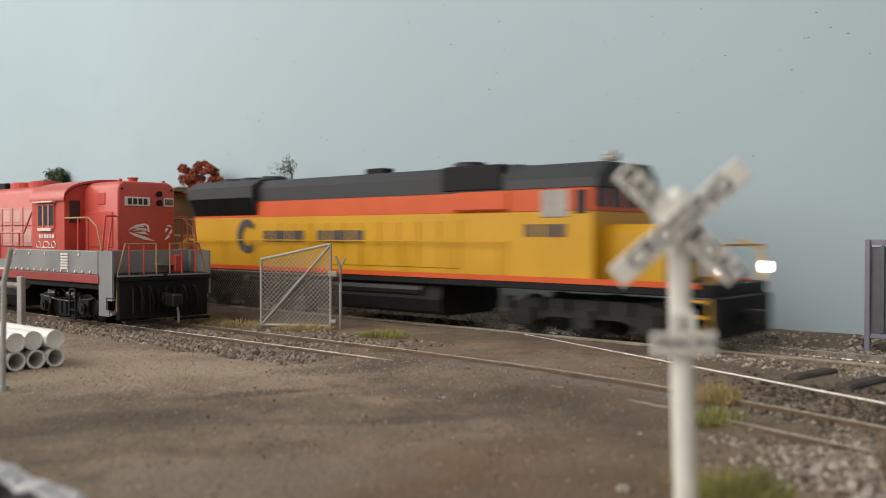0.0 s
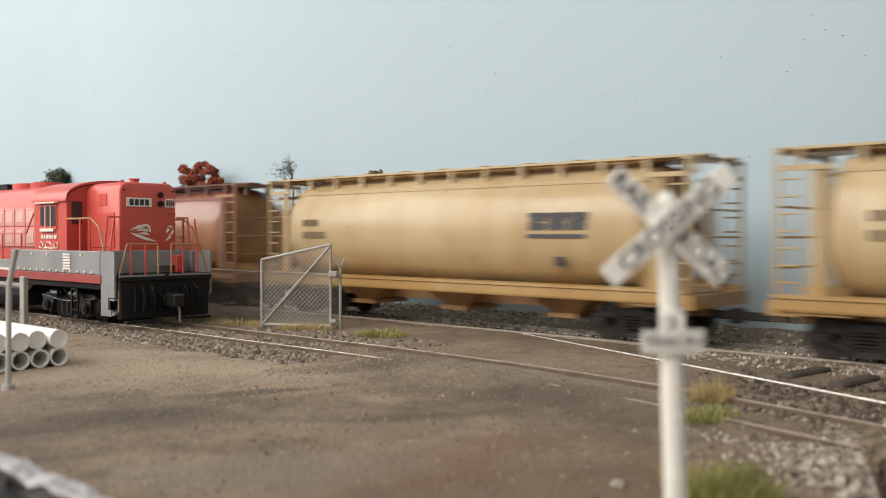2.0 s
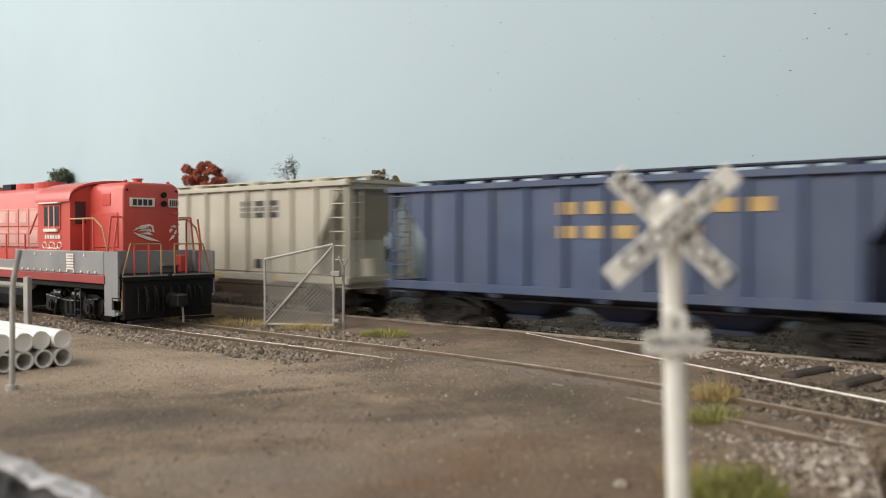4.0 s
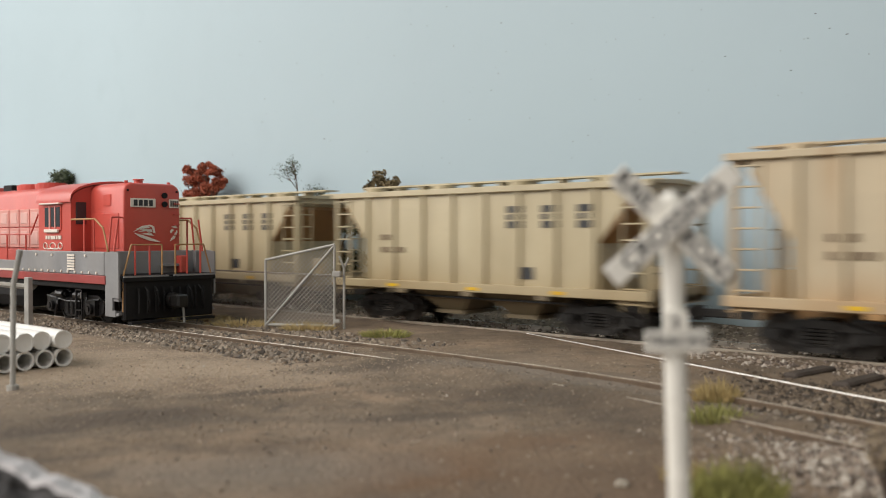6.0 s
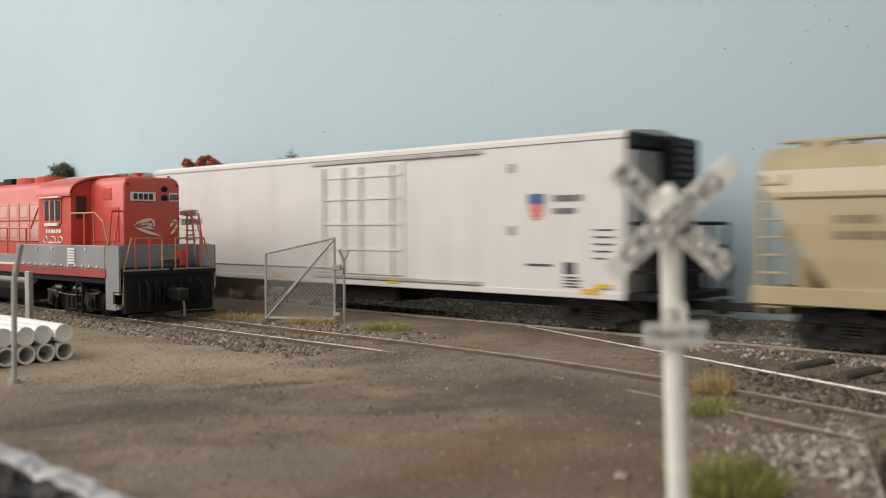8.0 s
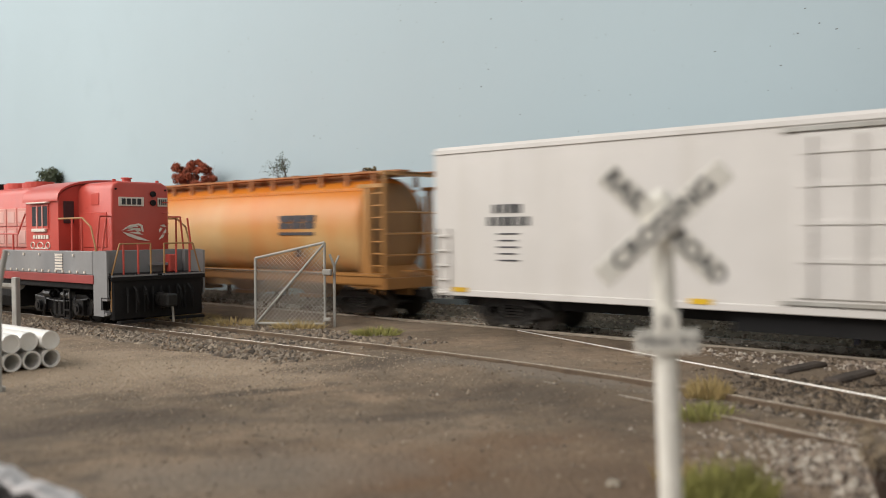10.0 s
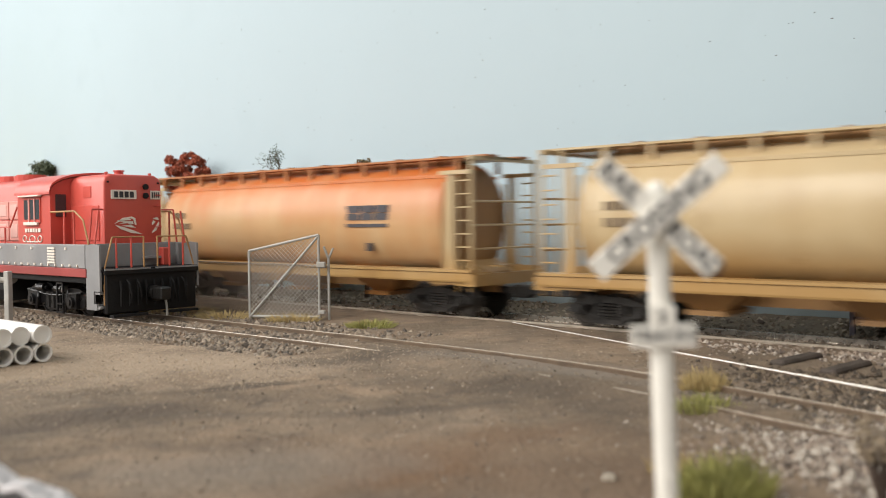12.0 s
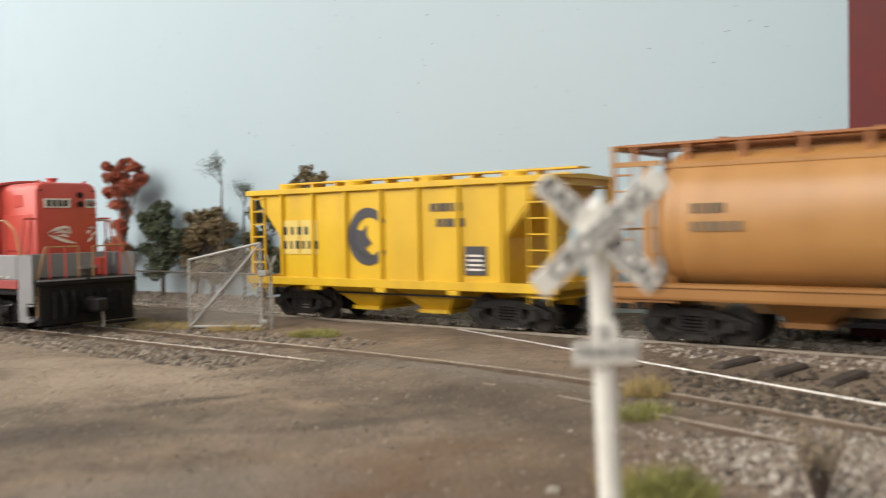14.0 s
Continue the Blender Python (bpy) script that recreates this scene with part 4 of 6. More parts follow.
def red_locomotive():
    """Four-axle hood unit; local x = 0 at the front platform edge, front towards +x."""
    c = thing("switch_locomotive", "red and grey hood-type diesel locomotive parked on the siding", "locomotive", at(-91, 295, 0, -SIDE_ANGLE))
    part("frame", boxes((-196, -1, -17.2, 17.2, 12.5, 16.2), bevel=0.3), "black_frame", c)
    for s in (-1, 1):
        part("sill_stripe", boxes((-192, -9, s * 18.0 - 0.5, s * 18.0 + 0.5, 14.6, 17.4), bevel=0.15), "red_dark", c)
        part("battery_box", boxes((-75, -9.5, s * 17.0 - 1.4, s * 17.0 + 1.4, 17.4, 25.2), bevel=0.3), "loco_grey", c)
        part("sill_line", boxes((-192, -76, s * 18.1 - 0.45, s * 18.1 + 0.45, 17.5, 18.2)), "pale", c)
        part("hood_window", boxes((-66, -60, s * 10.75 - 0.2, s * 10.75 + 0.2, 41.4, 45.4), bevel=0.15), "red_dark", c)
        part("walkway_skirt", boxes((-192, -76, s * 17.4 - 0.6, s * 17.4 + 0.6, 17.4, 21.4), bevel=0.2), "loco_grey", c)
        bm = bmesh.new()
        for i in range(13):
            rod(bm, (-73 + i * 4.9, s * 18.3, 18.3), (-73 + i * 4.9, s * 18.8, 18.3), 0.45, 6)
        tagged(part("bolt", fix(bm), "pale", c), kind="stuff")
        for i in range(5):
            part("hinge_bolt", boxes((-70 + i * 12, -69.2 + i * 12, s * 18.6 - 0.2, s * 18.6 + 0.2, 23.4, 24.2)), "pale", c)
        for i in range(6):
            part("louvre", boxes((-34, -29, s * 18.5 - 0.25, s * 18.5 + 0.25, 18.8 + i * 0.95, 19.4 + i * 0.95)), "pale", c)
    part("deck", boxes((-12, -0.5, -17.6, 17.6, 16.4, 17.6), bevel=0.2), "black_frame", c)
    # grey step wells at the front corners and the end sheet
    for s in (-1, 1):
        bm = bmesh.new()
        plate_xz(bm, [(-9.4, 4.4), (-3.0, 4.4), (-3.0, 6.4), (-4.8, 6.4), (-4.8, 10.4), (-1.0, 10.4), (-1.0, 25), (-5, 25.4), (-9.4, 25.0)], s * 17.8 - 0.35, s * 17.8 + 0.35)
        part("step_well", fix(bm), "loco_grey", c)
        for z in (5.0, 9.4, 13.4):
            part("step", boxes((-9, -1.6, s * 15.2 - 2.6, s * 15.2 + 2.6, z, z + 0.7)), "loco_grey", c)
    part("end_sheet", boxes((-11.6, -10.8, -16.8, 16.8, 17.6, 25.3), bevel=0.2), "loco_grey", c)
    part("end_step", boxes((-10.9, -8.5, 2.5, 9.0, 20.0, 20.8)), "loco_grey", c)
    # short hood and nose
    def hood(x0, x1, hw, z0, z1, name):
        bm = bmesh.new()
        prof = [(-hw, z0), (hw, z0), (hw, z1 - 2.6), (hw - 0.8, z1 - 1.0), (hw - 2.6, z1), (-hw + 2.6, z1), (-hw + 0.8, z1 - 1.0), (-hw, z1 - 2.6)]
        prism(bm, prof, x0, x1)
        fix(bm)
        rim = [e for e in bm.edges if all(abs(v.co.x - x1) < 0.01 for v in e.verts)]
        bmesh.ops.bevel(bm, geom=rim, offset=0.8, segments=3, affect="EDGES", profile=0.5)
        return part(name, bm, "red", c, smooth=True)
    hood(-33, -11, 10.6, 24.6, 48.2, "short_hood")
    hood(-190, -57, 10.6, 17.4, 48.4, "long_hood")
    # cab with arched roof
    bm = bmesh.new()
    roof = [(-17.8 * math.cos(math.pi * i / 16), 41.7 + 7.0 * math.sin(math.pi * i / 16) ** 0.8) for i in range(17)]
    prism(bm, [(-17.8, 24.8), (17.8, 24.8)] + [(-y, z) for y, z in roof], -57, -33)
    part("cab", fix(bm), "red", c)
    bm = bmesh.new()
    prism(bm, [(-y * 1.04, z + 0.25) for y, z in roof] + [(y * 1.04, z + 1.0) for y, z in roof], -58, -32)
    part("cab_roof", fix(bm), "red", c, smooth=True)
    for s in (-1, 1):
        part("window_frame", boxes((-52.4, -39.6, s * 17.9 - 0.25, s * 17.9 + 0.25, 32.4, 41.2), bevel=0.1), "red", c)
        for x0 in (-51.4, -46.9, -43.3):
            part("window_pane", boxes((x0, x0 + 3.1, s * 18.1 - 0.15, s * 18.1 + 0.15, 33.6, 40.4)), "glass", c)
        for x0 in (-48.0, -43.9):
            part("mullion", boxes((x0, x0 + 0.8, s * 18.2 - 0.25, s * 18.2 + 0.25, 32.8, 40.8)), "red_fade_sheen", c)
        part("window_awning", boxes((-53.4, -38.6, s * 18.7 - 0.8, s * 18.7 + 0.8, 41.4, 41.9), bevel=0.1), "pale", c)
        part("arm_rest", boxes((-51, -41, s * 18.4 - 0.4, s * 18.4 + 0.4, 31.6, 32.7), bevel=0.1), "pale", c)
        part("cab_end_window", boxes((-33.1, -32.6, s * 14.2 - 1.8, s * 14.2 + 1.8, 34.4, 42.0), bevel=0.1), "glass", c)
        marks(c, "cab_lettering", -51, s * 18.0 - 0.1, 29.2, 6, 1.6, 1.3, "pale", "small pale lettering as bars", gap=0.35)
        for cx, w in ((-51.6, 1.5), (-46.0, 2.2), (-40.4, 1.5)):
            bm = bmesh.new()
            pts = [(cx + w * math.cos(a * 0.6), s * 18.0, 26.9 + 1.1 * math.sin(a * 0.6)) for a in range(11)]
            tube(bm, pts, 0.2, 4)
            part("scroll_mark", fix(bm), "pale", c)
        part("scroll_mark", boxes((-50, -42, s * 17.95 - 0.1, s * 17.95 + 0.1, 25.7, 26.1)), "pale", c)
    # number boards and nose markings on the front face
    def face_plate(name, y0, y1, z0, z1, material, label="", x=-11.0, t=0.35):
        return part(name, boxes((x, x + t, y0, y1, z0, z1), bevel=0.08), material, c, label)
    for s in (-1, 1):
        y0 = -8.2 if s < 0 else 6.2
        face_plate("number_board", y0, y0 + 9.2 if s < 0 else 9.9, 40.0, 43.0, "pale", "pale number board")
        for i in range(4):
            yy = y0 + (1.0 if s < 0 else 0.4) + i * (1.9 if s < 0 else 0.8)
            face_plate("number_bar", yy, yy + (1.4 if s < 0 else 0.5), 40.5, 42.5, "black_ink", "dark number as plain bars", -10.65, 0.12)
    bm = bmesh.new()
    for z in (41.2, 44.2):
        rod(bm, (-11, 4.4, z), (-10.3, 4.4, z), 1.0, 12)
    part("headlight", fix(bm), "black_frame", c)
    for s in (-1, 1):
        bm = bmesh.new()
        def yz(pts):
            a = [bm.verts.new((-10.9, s * y, z)) for y, z in pts]
            b = [bm.verts.new((-10.7, s * y, z)) for y, z in pts]
            bm.faces.new(a)
            bm.faces.new(b[::-1])
            for i in range(len(pts)):
                j = (i + 1) % len(pts)
                bm.faces.new((a[i], a[j], b[j], b[i]))
        if s < 0:
            yz([(7.2, 31.8), (4.2, 33.7), (1.0, 34.2), (-0.4, 33.6), (-0.8, 31.4), (-0.2, 31.4), (0.3, 33.2), (1.2, 33.6), (4.0, 33.0)])
            yz([(7.0, 31.4), (5.0, 30.0), (1.2, 28.7), (-3.0, 28.2), (-0.2, 29.3), (3.6, 30.6)])
            yz([(5.6, 31.7), (2.4, 32.7), (0.6, 32.6), (0.2, 31.6), (2.2, 32.0)])
            yz([(4.6, 31.1), (1.6, 31.4), (-0.6, 30.4), (1.4, 30.6)])
        else:
            yz([(6.5, 28.6), (8.2, 29.4), (9.4, 31.6), (9.2, 32.4), (7.8, 30.4)])
            yz([(7.0, 33.5), (8.6, 34.0), (9.4, 33.0), (8.2, 33.1)])
            yz([(6.8, 31.2), (8.0, 32.4), (7.2, 32.8), (6.6, 32.0)])
        if s < 0:
            for k in range(4):
                yz([(6.2 - k * 0.9, 32.9 - 0.1 * k), (1.4 - k * 0.3, 33.4 - 0.75 * k), (1.2 - k * 0.3, 33.1 - 0.75 * k), (5.8 - k * 0.9, 32.6 - 0.1 * k)])
        part("wing_emblem", fix(bm), "pale", c, "white winged emblem")
    # hood doors and roof details on the long hood
    for i in range(13):
        x = -70 - i * 9.0
        for z0, z1 in ((26, 33.4), (33.9, 40.6)):
            # doors and panels carry the hood side's sheen in their pink
            part("hood_door", boxes((x, x + 8.2, -11.2, -10.4, z0, z1), bevel=0.15), "red_fade_sheen", c)
            part("door_panel", boxes((x + 1.3, x + 6.9, -11.4, -11.0, z0 + 1.2, z1 - 1.2), bevel=0.15), "pale_pink", c)
    part("sand_box", boxes((-64, -57.2, -13.5, 13.5, 25, 40), bevel=0.4), "red", c)
    for x in (-84, -100, -140, -156):
        bm = bmesh.new()
        rod(bm, (x, 0, 48.4), (x, 0, 50.6), 6.4, 20)
        rod(bm, (x, 0, 50.6), (x, 0, 51.1), 5.4, 20)
        part("roof_fan", fix(bm), "red", c)
    part("exhaust_stack", boxes((-122, -114, -3, 3, 48, 51.5), bevel=0.3), "black_frame", c)
    bm = bmesh.new()
    rod(bm, (-20, 0, 48), (-20, 0, 49.6), 1.5, 12)
    rod(bm, (-20, 0, 49.6), (-20, 0, 50.0), 1.9, 12)
    part("hood_vent", fix(bm), "red", c)
    # handrails
    def handrail(pts, material="red", r=0.32):
        bm = bmesh.new()
        tube(bm, pts, r, 6)
        return part("handrail", fix(bm), material, c)
    for s in (-1, 1):
        y = s * 17.6
        handrail([(-33, y, 36), (-17, y, 36), (-11.5, y, 33), (-8.6, y, 26), (-8.6, y, 7)], "tan_dark")
        for x in (-24, -17.5):
            handrail([(x, y, 25), (x, y, 36)])
        handrail([(-190, y, 31), (-64, y, 31), (-58, y, 38)])
        for i in range(8):
            x = -68 - i * 16
            handrail([(x, y, 17.5), (x, y, 31)])
        handrail([(-1.2, s * 16.5, 6), (-1.2, s * 16.5, 17), (-1.2, s * 13.5, 27.5), (-1.2, s * 2.5, 27.5), (-1.2, s * 2.5, 17.6)], "tan_dark", 0.28)
        for yy in (12.2, 7.0):
            handrail([(-1.2, s * yy, 17.4), (-1.2, s * yy, 27.4)])
        handrail([(-10.8, s * 16.2, 25), (-10.8, s * 15, 36.5), (-11.6, s * 10.8, 36.5)])
        handrail([(-6.5, s * 16.6, 25), (-6.5, s * 15, 36)])
    # front end
    part("pilot", boxes((-2.6, -0.2, -16.5, 16.5, 3.2, 16.5), bevel=0.4), "black_frame", c)
    part("pilot_beam", boxes((-0.4, 0.5, -17.2, 17.2, 15.6, 17.0), bevel=0.15), "black_frame", c)
    bm = bmesh.new()
    for i in range(9):
        y = -12 + i * 3
        tube(bm, [(0.4, y, 13.5), (1.0, y, 11), (0.9, y, 5.5)], 0.35, 5)
    tagged(part("air_hose", fix(bm), "black_frame", c), kind="stuff")
    bm = bmesh.new()
    rod(bm, (-1, 0, 9), (3, 0, 9), 2.6, 12)
    box(bm, 2, 7.5, -2.0, 2.0, 7.0, 11.2, bevel=0.5)
    part("coupler", fix(bm), "truck", c)
    bm = bmesh.new()
    tube(bm, [(2.5, 2.6, 8.5), (3.2, 2.8, 4.5), (2.8, 3.2, 1.6)], 0.4, 6)
    part("brake_hose", fix(bm), "galv", c)
    part("foot_board", boxes((0, 2.4, -15.5, -3.5, 2.2, 3.0)), "black_frame", c)
    part("foot_board", boxes((0, 2.4, 3.5, 15.5, 2.2, 3.0)), "black_frame", c)
    # grab irons, lift rings and lamps on the nose
    for k in range(5):
        handrail([(-10.9, 8.0, 27 + k * 3.6), (-10.3, 8.0, 27 + k * 3.6), (-10.3, 10.0, 27 + k * 3.6), (-10.9, 10.0, 27 + k * 3.6)], "red", 0.2)
    for s in (-1, 1):
        bm = bmesh.new()
        rod(bm, (-11.0, s * 9.2, 45.6), (-10.6, s * 9.2, 45.6), 0.35, 8)
        part("marker_lamp", fix(bm), "black_frame", c)
        bm = bmesh.new()
        rod(bm, (-14, s * 8.0, 47.8), (-14, s * 8.0, 49.0), 0.6, 8)
        part("lift_ring", fix(bm), "red", c)
        part("sand_hatch", boxes((-24, -19, s * 10.7 - 0.15, s * 10.7 + 0.15, 40.5, 44.5), bevel=0.1), "red", c)
        part("hood_panel", boxes((-31, -14, s * 10.75 - 0.2, s * 10.75 + 0.2, 26.2, 38.0), bevel=0.15), "red", c)
        part("tread_edge", boxes((-9.2, -1.4, s * 17.7 - 0.3, s * 17.7 + 0.3, 4.8, 5.3)), "loco_grey", c)
        part("sill_edge", boxes((-0.2, 0.4, s * 9 - 8.0, s * 9 + 8.0, 17.0, 17.5)), "loco_grey", c)
    part("control_stand", boxes((-10.6, -7.6, 8.6, 11.6, 17.6, 23.6), bevel=0.3), "red", c)
    for y, r_ in ((-9.5, 0.32), (-6.0, 0.28), (6.5, 0.32), (10.5, 0.28)):
        bm = bmesh.new()
        tube(bm, [(0.3, y, 13.8), (2.0, y, 12.4), (2.3, y + 0.4, 9.0), (1.2, y + 0.8, 6.4)], r_, 6)
        part("brake_hose", fix(bm), "black_frame", c)
    # running gear
    for x in (-40, -150):
        t = new("bogie")
        t.parent = c
        t.matrix_basis = at(x, 0, 0)
        for s in (-1, 1):
            bm = bmesh.new()
            plate_xz(bm, [(-20, 4.2), (-16, 3.0), (-8, 4.6), (-5, 2.2), (5, 2.2), (8, 4.6), (16, 3.0), (20, 4.2), (21, 8.5), (16, 10.2), (-16, 10.2), (-21, 8.5)], s * 11, s * 13.2)
            for xx in (-14, 14):
                box(bm, xx - 3, xx + 3, s * 13.6 - 1.0, s * 13.6 + 1.0, 3.4, 8.4)
            for xx in (-3.5, 0, 3.5):
                rod(bm, (xx, s * 13.6, 3), (xx, s * 13.6, 8.6), 1.2, 8)
            part("side_frame", fix(bm), "loco_iron", t)
            for xx in (-14, 14):
                bm = bmesh.new()
                rod(bm, (xx, s * 14.4, 5.6), (xx, s * 15.6, 5.6), 2.0, 14)
                rod(bm, (xx, s * 15.6, 5.6), (xx, s * 16.0, 5.6), 1.1, 10)
                part("axle_box", fix(bm), "loco_iron", t)
            for x0, x1 in ((-9, -4), (4, 9)):
                bm = bmesh.new()
                rod(bm, (x0, s * 14.6, 10), (x1, s * 14.6, 10), 1.5, 12)
                rod(bm, (x1 if x0 < 0 else x0, s * 14.6, 10), (x1 + 1.2 if x0 < 0 else x0 - 1.2, s * 14.6, 10), 0.7, 8)
                part("brake_cylinder", fix(bm), "loco_iron", t)
                part("brake_cap", boxes((x0 - 0.4 if x0 < 0 else x1, x0 if x0 < 0 else x1 + 0.4, s * 14.6 - 1.3, s * 14.6 + 1.3, 8.8, 11.2), bevel=0.2), "steel", t)
            for xx in (-10.5, 10.5):
                bm = bmesh.new()
                tube(bm, [(xx, s * 14.2, 9.4), (xx + 0.8, s * 14.8, 6.2), (xx - 0.6, s * 14.8, 2.4)], 0.45, 6)
                part("brake_lever", fix(bm), "loco_iron", t)
            bm = bmesh.new()
            tube(bm, [(-19, s * 13.9, 8.9), (-4, s * 14.4, 7.6), (4, s * 14.4, 7.6), (19, s * 13.9, 8.9)], 0.35, 6)
            part("sand_pipe", fix(bm), "loco_iron", t)
        for xx in (-14, 14):
            part("wheelset", wheelset(5.6), "truck", t, m=at(xx, 0, 5.6))
    bm = bmesh.new()
    tube(bm, [(-33, -16, 1.8), (-33, -16, 12), (-29, -16, 12), (-29, -16, 1.8)], 0.4, 5)
    rod(bm, (-33, -16, 5), (-29, -16, 5), 0.35, 5)
    rod(bm, (-33, -16, 2.2), (-29, -16, 2.2), 0.35, 5)
    part("cab_ladder", fix(bm), "loco_iron", c)
    bm = bmesh.new()
    prism(bm, [(-14, 4), (14, 4), (16, 8), (16, 12.6), (-16, 12.6), (-16, 8)], -120, -72)
    part("fuel_tank", fix(bm), "black_frame", c)
    bm = bmesh.new()
    rod(bm, (-112, -14.8, 12.6), (-70, -14.8, 12.6), 2.4, 12)
    part("air_reservoir", fix(bm), "galv", c)
    return c


# ---- train ----


WHEELS = []


def wheelset(r):
    """Axle with two flanged wheels, turned as one piece round y."""
    half = [(1.2, 0.8), (6.6, 0.9), (6.8, r * 0.5), (6.9, r + 0.5), (7.25, r + 0.55), (7.4, r), (8.8, r - 0.1), (8.9, r - 0.9), (8.6, r - 1.1), (8.6, 1.6), (9.1, 1.4), (9.4, 0.7)]
    prof = [(-y, rr) for y, rr in half[::-1]] + half
    bm = bmesh.new()
    loft(bm, [[(rr * math.cos(2 * math.pi * i / 18), y, rr * math.sin(2 * math.pi * i / 18)) for i in range(18)] for y, rr in prof])
    return fix(bm)


def rail_truck(parent, x, wheel_r=5.2, base=20.0):
    """A two-axle bogie: two side frames, bolster and two wheelsets."""
    t = new("bogie")
    t.parent = parent
    t.matrix_basis = at(x, 0, 0)
    for s in (-1, 1):
        y0, y1 = s * 9.4, s * 11.4
        bm = bmesh.new()
        plate_xz(bm, [(-14.6, 6.4), (-10, 8.0), (-4, 9.4), (4, 9.4), (10, 8.0), (14.6, 6.4), (14.6, 4.4), (12.6, 4.4), (9, 6.3), (4, 7.5), (-4, 7.5), (-9, 6.3), (-12.6, 4.4), (-14.6, 4.4)], y0, y1)
        plate_xz(bm, [(-10.8, 5.2), (-8.2, 3.9), (-4.2, 1.4), (4.2, 1.4), (8.2, 3.9), (10.8, 5.2), (9.6, 6.2), (4.2, 3.0), (-4.2, 3.0), (-9.6, 6.2)], y0, y1)
        for cx in (-4.1, 4.1):
            box(bm, cx - 0.8, cx + 0.8, *sorted((y0, y1)), 2.2, 8.4)
        part("side_frame", fix(bm), "truck", t)
        for cx in (-base / 2, base / 2):
            bm = bmesh.new()
            box(bm, cx - 1.9, cx + 1.9, s * 10.6 - 1.3, s * 10.6 + 1.3, 3.7, 7.0, bevel=0.3)
            rod(bm, (cx, s * 11.8, 5.2), (cx, s * 12.9, 5.2), 1.55, 12)
            rod(bm, (cx, s * 12.9, 5.2), (cx, s * 13.2, 5.2), 0.9, 8)
            part("axle_box", fix(bm), "truck", t)
        bm = bmesh.new()
        for cx in (-2.1, 0, 2.1):
            for k in range(5):
                rod(bm, (cx, s * 11.0, 3.0 + k * 0.92), (cx, s * 11.0, 3.6 + k * 0.92), 0.95, 8)
        tagged(part("spring", fix(bm), "truck", t), kind="stuff")
    part("bolster", boxes((-3, 3, -10, 10, 5, 9.6)), "truck", t)
    for cx in (-10, 10):
        WHEELS.append(part("wheelset", wheelset(wheel_r), "wheel", t, "dark steel wheelset with worn treads", m=at(cx, 0, wheel_r)))
    return t


REAR = 11.0  # free length behind a freight car's rear end


def coupler(parent, x, d, reach=None):
    """Shank and knuckle; the rear one reaches back to the next car."""
    reach = REAR if reach is None else reach
    x -= reach if d < 0 else 0
    part("coupler", boxes((min(x, x - d * 20), max(x, x - d * 20), -1.2, 1.2, 7.5, 9.8), (min(x, x - d * 3), max(x, x - d * 3), -2.2, 2.2, 6.6, 10.6), bevel=0.3), "truck", parent)


def ladder(parent, x, y, z0, z1, w, material, n=6, along="x", name="ladder", r=0.42):
    bm = bmesh.new()
    for e in (-w / 2, w / 2):
        a = (x + e, y, z0) if along == "x" else (x, y + e, z0)
        b = (x + e, y, z1) if along == "x" else (x, y + e, z1)
        rod(bm, a, b, r, 5)
    for i in range(n):
        z = z0 + (z1 - z0) * (i + 0.5) / n
        a = (x - w / 2, y, z) if along == "x" else (x, y - w / 2, z)
        b = (x + w / 2, y, z) if along == "x" else (x, y + w / 2, z)
        rod(bm, a, b, r * 0.9, 5)
    return part(name, fix(bm), material, parent)


def bars(parent, name, x, y, z, cells, material, label=""):
    """Plain bars on the near side, one part each: cells of (dx0, dx1, dz0, dz1)."""
    for a, b, c0, d in cells:
        part(name, boxes((x + a, x + b, y - 0.12, y + 0.25, z + c0, z + d)), material, parent, label)


GLYPHS = (
    [(0.05, 0), (0.85, 0), (0.85, 1), (0.05, 1)],
    [(0.1, 0), (0.75, 0), (0.75, 1), (0.1, 1)],
    [(0, 0), (1, 0), (1, 1), (0, 1)],
)


def marks(parent, name, x, y, z, n, w, h, material, label="", gap=0.3, kinds=(0, 1, 2)):
    """n plain letter-sized marks in a row on the near side, one part each."""
    for i in range(n):
        g = GLYPHS[kinds[i % len(kinds)]]
        bm = bmesh.new()
        plate_xz(bm, [(x + i * (w + gap) + a * w, z + b * h) for a, b in g], y - 0.12, y + 0.25)
        part(name, fix(bm), material, parent, label)


def car_base(name, label, pitch):
    return thing(name, label, "freight car", group="cars of the passing freight train")


def bow_outline(hw, zc, rz_up, rz_dn, z_min, n=28, bulge=2.3):
    """A rounded tank outline, cut flat at z_min."""
    pts = []
    for i in range(n):
        a = 2 * math.pi * i / n
        c, s = math.cos(a), math.sin(a)
        y = hw * math.copysign(abs(c) ** (2 / bulge), c)
        z = zc + (rz_up if s > 0 else rz_dn) * math.copysign(abs(s) ** (2 / bulge), s)
        pts.append((y, max(z_min, z)))
    return pts


